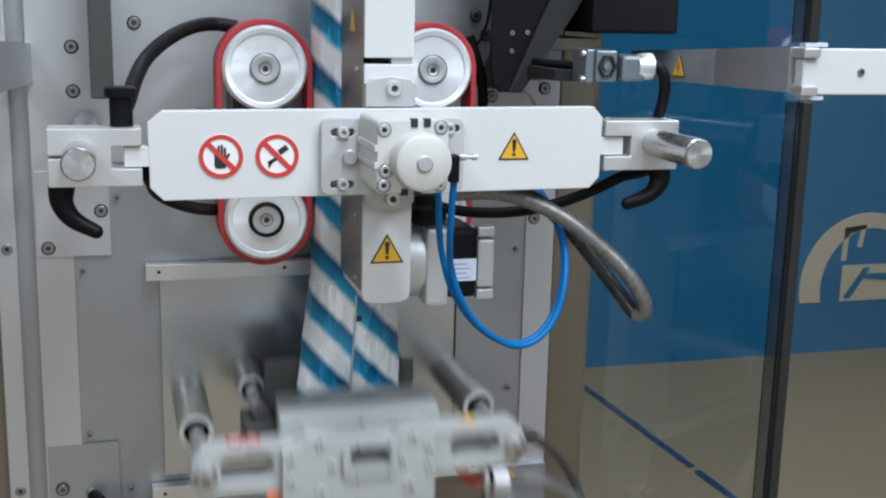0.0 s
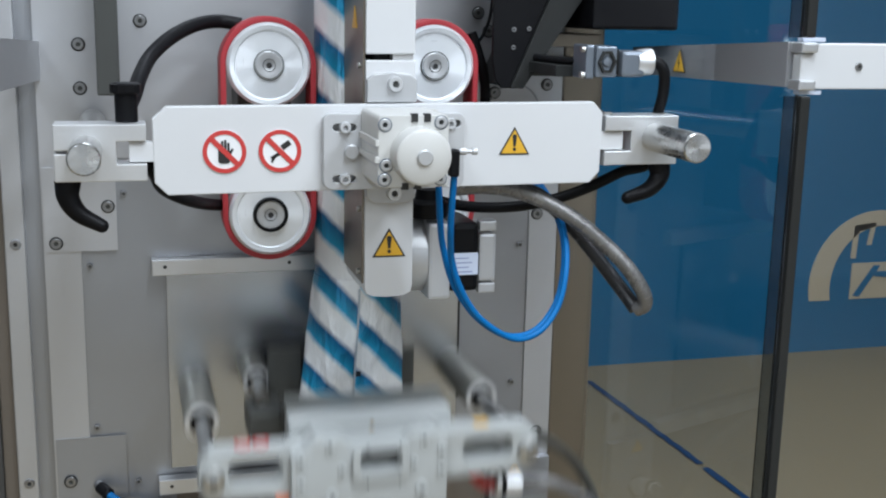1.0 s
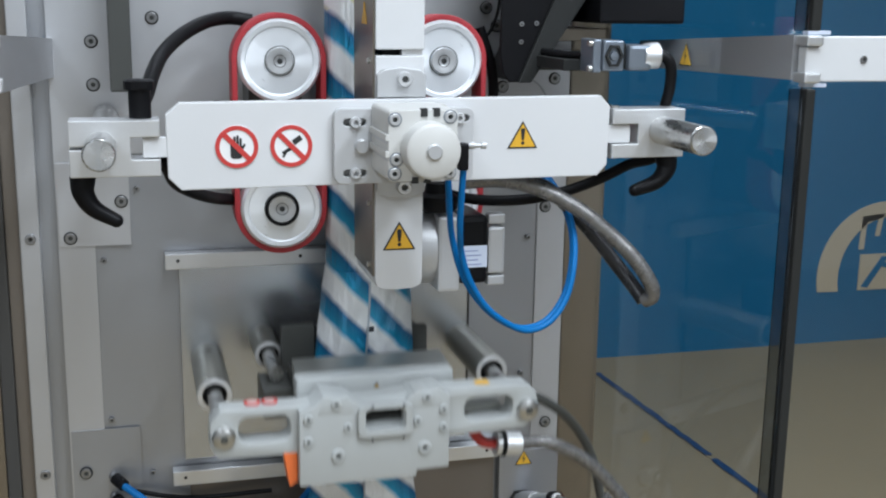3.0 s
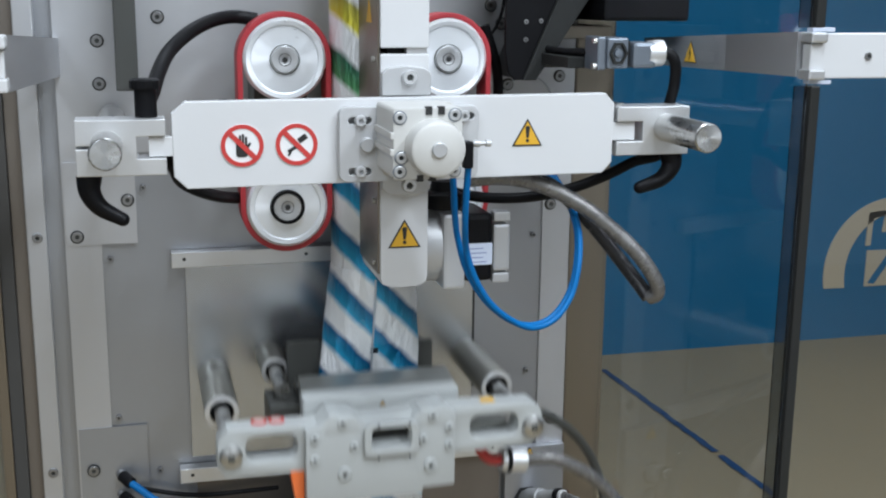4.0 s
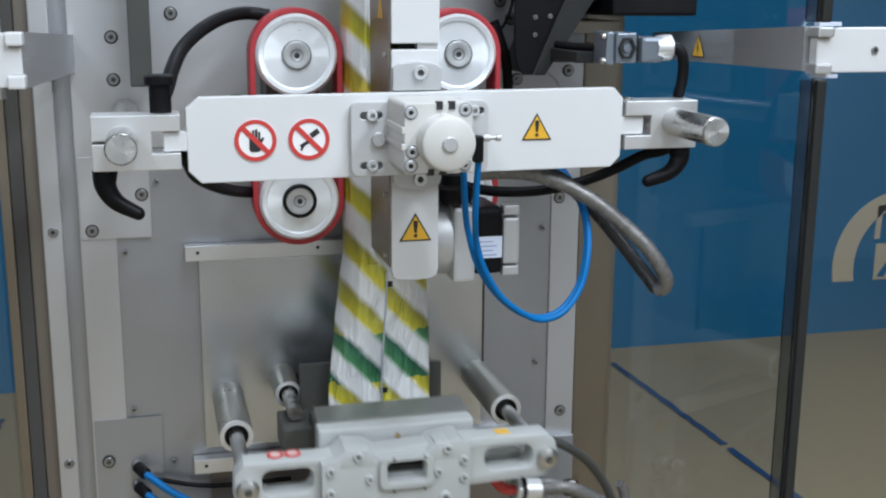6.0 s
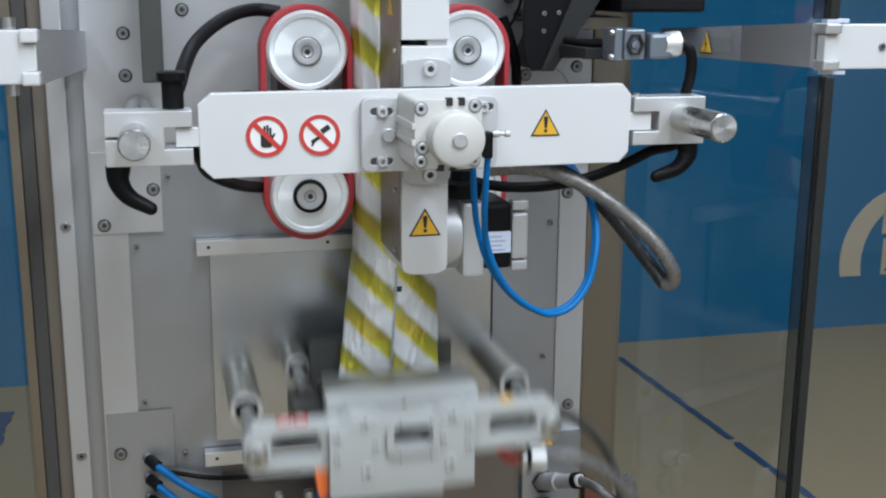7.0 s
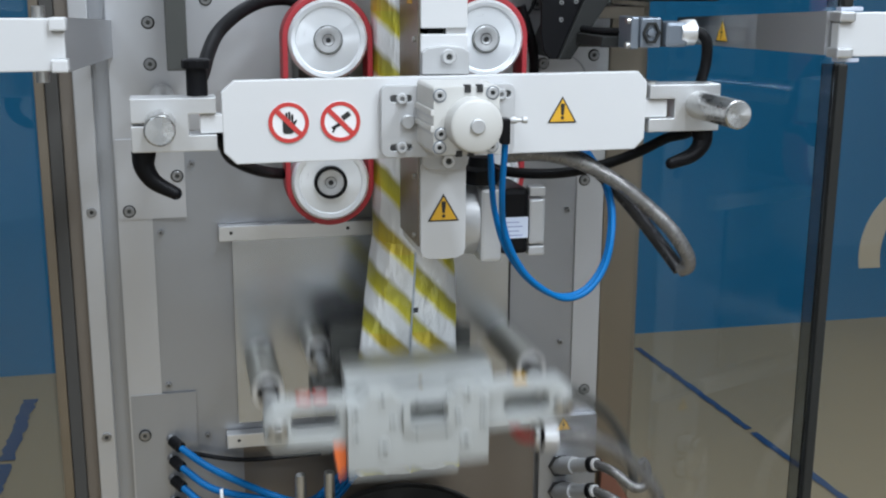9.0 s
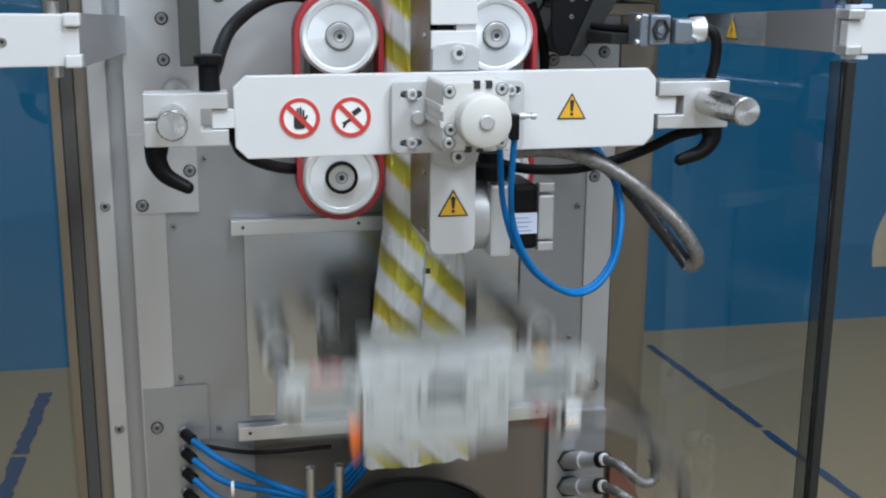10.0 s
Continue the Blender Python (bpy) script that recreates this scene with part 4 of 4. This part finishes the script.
def bag_body():
    """The bag between the forming tube and its cut end below the jaws: an oval sleeve that goes flat, with creases."""
    bm = bmesh.new()
    rows = []
    n = 64
    steps = 60
    for j in range(steps + 1):
        z = BAG[0][0] + (BAG[-1][0] - BAG[0][0]) * j / steps
        a, b = bag_level(z)
        fade = min(1, (BAG[0][0] - z) * 40)
        row = []
        for i in range(n):
            t = 2 * math.pi * i / n
            c, s = math.cos(t), math.sin(t)
            crease = 0.0017 * noise.noise(Vector((4 * c, 3 * s, z * 30))) * fade
            fold = 0.0022 * (noise.noise(Vector((3.2 * c + 9, s, z * 9))) ** 2) * fade
            drop = 0.006 * noise.noise(Vector((5 * c, 2 * s, 3.3))) if j == steps else 0
            wide = a if c > 0 else min(a, 0.0432 + 0.128 * (BAG[0][0] - z))
            px = (wide + crease) * math.copysign(abs(c) ** 0.86, c)
            py = (b + crease - fold) * math.copysign(abs(s) ** 0.92, s)
            row.append(bm.verts.new((FILM_X + px, FILM_Y + py, z + drop)))
        rows.append(row)
    for u, v in zip(rows, rows[1:]):
        for i in range(n):
            bm.faces.new((u[i], u[(i + 1) % n], v[(i + 1) % n], v[i]))
    bm.faces.new(rows[0])
    return bm


def bag_seam():
    """The thin welded ridge down the front of the bag."""
    bm = bmesh.new()
    rows = []
    for j in range(41):
        z = 1.078 - (1.078 - 0.79) * j / 40
        y = FILM_Y - bag_level(z)[1]
        rows.append([bm.verts.new((FILM_X + dx, y + dy, z)) for dx, dy in ((-0.0011, 0.003), (-0.0009, -0.0024), (0.0009, -0.0024), (0.0011, 0.003))])
    for u, v in zip(rows, rows[1:]):
        for i in range(4):
            bm.faces.new((u[i], u[(i + 1) % 4], v[(i + 1) % 4], v[i]))
    bm.faces.new(rows[0])
    bm.faces.new(rows[-1])
    return bm


web = tagged(part("film_web", film_tube(), bpy.data.materials.new("film_blank"), smooth=True), "striped glossy packaging film drawn down round the tube", "film")
feed = new("film_feed")
feed.empty_display_size = 0.02
M_FILM = film_print(feed)
web.data.materials[0] = M_FILM
bag = tagged(part("film_bag", bag_body(), M_FILM, smooth=True), "striped glossy film bag flattening towards the jaws", "bag")

part("seam", bag_seam(), M_SEAM, bag, "vertical seam of the bag")

# ---------------------------------------------------------------- sealing jaws (built closed, at the upper end of their stroke)
jaw = thing("front_jaw", "white coated front sealing jaw with slotted arms", "sealing jaw")
armo = [(-0.189, 0.95), (-0.181, 0.937), (-0.096, 0.9355), (0.147, 0.944), (0.158, 0.953), (0.162, 0.972), (0.159, 0.984), (0.149, 0.9925), (0.056, 0.9945), (-0.095, 0.988), (-0.178, 0.9885), (-0.188, 0.977)]
part("arm_plate", plate(armo, 0.0, 0.03, [rounded(-0.16, -0.107, 0.9515, 0.979, 0.01), rounded(0.079, 0.133, 0.956, 0.982, 0.01)], bv=0.003), M_JAW, jaw, smooth=True)
body = [(-0.1, 0.904), (0.0235, 0.9035), (0.024, 0.911), (0.059, 0.9115), (0.059, 0.992), (0.048, 1.0), (0.02, 0.9965), (0.012, 0.989), (-0.038, 0.989), (-0.05, 0.9965), (-0.075, 1.0), (-0.084, 0.989), (-0.1, 0.985)]
part("jaw_body", plate(body, -0.012, 0.032, [rounded(-0.031, 0.009, 0.961, 0.983, 0.005)], bv=0.002), M_JAW, jaw, smooth=True)
part("window_frame", plate(rounded(-0.04, 0.018, 0.953, 0.9885, 0.008), -0.018, -0.012, [rounded(-0.032, 0.01, 0.9605, 0.9835, 0.005)], bv=0.0015), M_JAW, jaw)
# dark filler: the window's inner shade is put into its colour
part("window_back", box(-0.04, 0.018, 0.012, 0.031, 0.955, 0.987, 0), M_DEEP, jaw, "dark block painting the shade inside the window")
part("spring", rod((-0.03, 0.0, 0.972), (0.008, 0.0, 0.972), 0.006, 16), M_DARK, jaw, smooth=True)
for x, z, r, y in ((-0.06, 0.935, 0.0072, -0.012), (0.032, 0.936, 0.0072, -0.012), (-0.091, 0.977, 0.0048, -0.012), (-0.091, 0.953, 0.0048, -0.012), (0.052, 0.977, 0.0048, -0.012), (0.052, 0.957, 0.0048, -0.012), (-0.05, 0.965, 0.0045, -0.012), (0.024, 0.966, 0.0045, -0.012), (-0.062, 0.991, 0.0055, -0.012), (0.034, 0.991, 0.0055, -0.012)):
    screw(x, y, z, r, jaw, 0.003, M_JAW, M_GREYPAINT)
for x, z in ((-0.025, 0.989), (0.008, 0.989), (-0.025, 0.953), (0.008, 0.953)):
    part("grub_screw", rod((x, -0.0185, z - 0.002), (x, -0.0175, z - 0.002), 0.0015, 8), M_INK, jaw)
bm = bmesh.new()
prof = [(0.0605, 0.956), (0.124, 0.956), (0.124, 0.9965), (0.121, 1.0), (0.064, 1.0035), (0.0605, 1.003)]
sides = [[bm.verts.new((x + 0.08 * (y - 0.06), y, z)) for y, z in prof] for x in (-0.094, 0.077)]
for i in range(6):
    bm.faces.new((sides[0][i], sides[0][(i + 1) % 6], sides[1][(i + 1) % 6], sides[1][i]))
bm.faces.new(sides[0])
bm.faces.new(sides[1])
part("seal_bar", bevel(bm, 0.0012), M_JAWTOP, jaw, "steel sealing bar with worn sloping top")
part("seal_face", box(-0.09, 0.08, 0.1245, 0.156, 0.957, 0.984, 0.002), M_GREYPAINT, jaw, "dark serrated sealing face")
part("seal_bar_front", box(-0.096, 0.076, 0.037, 0.061, 0.9645, 1.0035, 0.003), M_JAW, jaw)
for x in (-0.062, 0.034):
    part("lug", plate([(x - 0.022, 0.978), (x + 0.022, 0.978), (x + 0.013, 0.9985), (x - 0.013, 0.9985)], -0.0125, 0.02, bv=0.003), M_JAW, jaw, smooth=True)
part("bridge", box(-0.1, 0.13, 0.03, 0.06, 0.94, 0.9635, 0.002), M_JAWTOP, jaw)
triangle(-0.0095, 0.037, 0.9845, 0.018, jaw)
part("warning_sign", box(0.094, 0.109, 0.008, 0.022, 0.9925, 0.994, 0), M_YELLOW, jaw, "small yellow warning sticker")
for x in (-0.1445, -0.1265):
    part("prohibition_sign", turned([(0.0055, 0), (0.0086, 0), (0.0086, 0.0012), (0.0055, 0.0012)], (x, 0.018, 0.9885), "z", 24), M_SIGNRED, jaw, "small red ring sticker")
    part("sign_face", turned([(0.0005, 0), (0.0055, 0), (0.0055, 0.0016), (0.0005, 0.0016)], (x, 0.018, 0.9886), "z", 24), M_STICKER, jaw)
for x, z in ((-0.175, 0.9605), (0.1495, 0.965)):
    part("guide_rod", turned([(0.0085, 0.02), (0.0085, 0.3)], (x, 0, z), "y", 24), M_STEEL, jaw, "steel guide rod", smooth=True)
    sc = part("rod_screw", turned([(0.0008, -0.0075), (0.0078, -0.0072), (0.0108, -0.0055), (0.0122, -0.002), (0.0125, 0.004)], (x, 0, z), "y", 28), M_STEEL, jaw, "bright steel rod screw", smooth=True)
    part("socket", turned([(0.0046, -0.0072), (0.0046, -0.0079)], (x, 0, z), "y", 6), M_GREYPAINT, sc)
part("orange_cap", plate([(-0.115, 0.938), (-0.1005, 0.938), (-0.1005, 0.905), (-0.109, 0.9)], 0.0, 0.03, bv=0.001), M_ORANGE, jaw, "orange plastic end piece")
part("heater_socket", rod((0.128, 0.045, 0.909), (0.158, 0.045, 0.906), 0.0135, 24, 0.001), M_ALU, jaw, "aluminium heater plug", smooth=True)
part("socket_ring", rod((0.134, 0.045, 0.9085), (0.139, 0.045, 0.908), 0.0145, 24), M_BLACK, jaw)
part("red_lead", hose([(0.098, 0.05, 0.935), (0.105, 0.046, 0.922), (0.115, 0.044, 0.912), (0.128, 0.045, 0.909)], 0.006, 10, 6), M_SIGNRED, jaw, "red heater lead", smooth=True)
part("heater_hose", hose([(0.158, 0.045, 0.906), (0.18, 0.05, 0.904), (0.2, 0.05, 0.9), (0.24, 0.05, 0.877), (0.272, 0.05, 0.845), (0.296, 0.05, 0.81), (0.305, 0.06, 0.74)], 0.0075, 14, 8), M_HOSE, jaw, "grey braided heater hose", smooth=True)
part("sensor_hose", hose([(0.15, 0.06, 0.955), (0.18, 0.08, 0.95), (0.22, 0.1, 0.925), (0.26, 0.13, 0.885), (0.292, 0.15, 0.835), (0.31, 0.158, 0.775)], 0.0056, 14, 8), M_GREYPAINT, jaw, "dark grey sensor cable", smooth=True)


def bearing(x, z, y0, y1, r):
    e = thing("guide_bearing", "grey sleeve bearing of the jaw carriage", "bearing", "jaw guide bearings")
    part("sleeve", turned([(r * 0.66, y0 + 0.012), (r * 0.7, y0), (r * 0.94, y0), (r, y0 + 0.002), (r, y1), (r * 0.5, y1)], (x, 0, z), "y", 36), M_TUBE, e, smooth=True)
    part("front_rim", turned([(r * 0.72, y0 - 0.0012), (r * 0.97, y0 - 0.0012), (r * 1.0, y0 + 0.0006), (r * 0.72, y0 + 0.0006)], (x, 0, z), "y", 36, False), M_ALU, e, "bright front rim", smooth=True)
    part("wiper", turned([(r * 0.52, y0 + 0.004), (r * 0.71, y0 + 0.002), (r * 0.71, y0 + 0.012), (r * 0.52, y0 + 0.012)], (x, 0, z), "y", 32), M_BLACK, e, "black wiper ring", smooth=True)
    return e


BEARINGS = [bearing(-0.175, 0.9605, 0.13, 0.31, 0.0195), bearing(0.1495, 0.965, 0.13, 0.31, 0.0195), bearing(-0.107, 0.983, 0.195, 0.31, 0.0165)]
rear = thing("rear_jaw", "dark grey rear sealing jaw with steel rod", "sealing jaw")
part("jaw_block", box(-0.09, 0.08, 0.186, 0.235, 0.955, 1.004, 0.003), M_DARK, rear)
part("side_plate", plate(rounded(-0.094, -0.055, 0.93, 1.022, 0.002), 0.178, 0.186, bv=0.001), M_GREYPAINT, rear, "dark grey steel side plate")
part("side_plate", plate(rounded(0.052, 0.082, 0.93, 1.014, 0.002), 0.178, 0.186, bv=0.001), M_GREYPAINT, rear, "dark grey steel side plate")
part("rod_clamp", box(-0.124, -0.086, 0.1, 0.165, 0.938, 0.972, 0.002), M_GREYPAINT, rear, "grey rod clamp")
part("rod", turned([(0.0085, 0.12), (0.0085, 0.31)], (-0.107, 0, 0.983), "y", 20), M_STEEL, rear, smooth=True)

# ---------------------------------------------------------------- motion
# seconds, height of the jaws against their upper end, opening of the front jaw
STROKE = [
    (0, -0.031, -0.004), (0.1, -0.05, 0.027), (0.2, -0.023, 0.036), (0.3, 0.006, -0.001), (0.4, -0.029, -0.004),
    (0.5, -0.05, 0.027), (0.6, -0.027, 0.036), (0.7, 0.003, -0.002), (0.8, -0.03, -0.005), (0.9, -0.065, 0.024),
    (1, -0.028, 0.034), (1.1, -0.006, 0.024), (1.2, 0.001, 0.002), (1.3, -0.006, -0.002), (1.4, -0.026, -0.002),
    (1.5, -0.044, -0.001), (1.6, -0.064, 0.005), (1.7, -0.065, 0.027), (1.8, -0.043, 0.039), (1.9, -0.014, 0.036),
    (2, 0.009, 0.021), (2.1, 0.004, 0.005), (2.2, -0.013, 0.007), (2.3, -0.03, 0.007), (2.4, -0.052, 0.002),
    (2.5, -0.066, 0.023), (2.6, -0.058, 0.037), (2.7, -0.027, 0.037), (2.8, 0.002, 0.03), (2.9, 0.005, 0.008),
    (3, -0.006, 0), (3.1, -0.021, 0), (3.2, -0.038, 0), (3.3, -0.056, 0), (3.4, -0.069, 0.018),
    (3.5, -0.05, 0.035), (3.6, -0.022, 0.035), (3.7, 0.003, 0.015), (3.8, -0.003, -0.001), (3.9, -0.012, -0.001),
    (4, -0.029, 0.001), (4.1, -0.048, -0.001), (4.2, -0.064, 0.005), (4.3, -0.067, 0.018), (4.4, -0.038, 0.033),
    (4.5, -0.013, 0.031), (4.6, 0.005, 0.008), (4.7, -0.006, 0.001), (4.8, -0.021, 0.001), (4.9, -0.038, -0.002),
    (5, -0.053, -0.007), (5.1, -0.07, 0.019), (5.2, -0.06, 0.028), (5.3, -0.034, 0.033), (5.4, -0.008, 0.024),
    (5.5, 0, 0.001), (5.6, -0.013, -0.001), (5.7, -0.026, -0.002), (5.8, -0.041, 0), (5.9, -0.057, 0),
    (6, -0.069, 0.02), (6.1, -0.056, 0.035), (6.2, -0.03, 0.035), (6.3, -0.003, 0.03), (6.4, 0.004, 0.004),
    (6.5, -0.013, 0), (6.6, -0.05, 0), (6.7, -0.066, 0.025), (6.8, 0.001, 0.034), (6.9, -0.008, 0.002),
    (7, -0.045, 0.004), (7.1, -0.07, 0.028), (7.2, 0.001, 0.033), (7.3, -0.01, -0.001), (7.4, -0.05, -0.002),
    (7.5, -0.061, 0.028), (7.6, 0, 0.03), (7.7, -0.013, -0.002), (7.8, -0.054, -0.002), (7.9, -0.059, 0.028),
    (8, 0.001, 0.026), (8.1, -0.013, -0.005), (8.2, -0.055, -0.002), (8.3, -0.057, 0.032), (8.4, 0.003, 0.036),
    (8.5, -0.016, -0.002), (8.6, -0.056, -0.004), (8.7, -0.054, 0.028), (8.8, -0.012, 0.036), (8.9, -0.007, -0.007),
    (9, -0.045, -0.009), (9.1, -0.072, 0.027), (9.2, -0.009, 0.036), (9.3, -0.009, -0.002), (9.4, -0.049, -0.007),
    (9.5, -0.071, 0.022), (9.6, -0.006, 0.036), (9.7, -0.012, -0.005), (9.8, -0.051, -0.009), (9.9, -0.07, 0.025),
    (10, -0.009, 0.036),
]


def film_drawn(t):
    """Metres of film drawn since the start: quick, slow, quick again."""
    return 0.36 * min(t, 1.15) + 0.172 * max(0, min(t, 6.4) - 1.15) + 0.375 * max(0, t - 6.4)


def motions():
    walk(jaw, [(t, pose(0, -o, z)) for t, z, o in STROKE])
    walk(rear, [(t, pose(0, 0.4 * o, z)) for t, z, o in STROKE])
    for b in BEARINGS:
        walk(b, [(t, pose(0, 0, z)) for t, z, o in STROKE])
    walk(feed, [(t / 4, pose(0, 0, -film_drawn(t / 4))) for t in range(41)])
    for p, (x, y, z), s in PULLEYS:
        walk(p, [(t / 8, pose(x, y, z, 0, s * math.degrees(film_drawn(t / 8) / 0.0515), 0)) for t in range(81)])


motions()
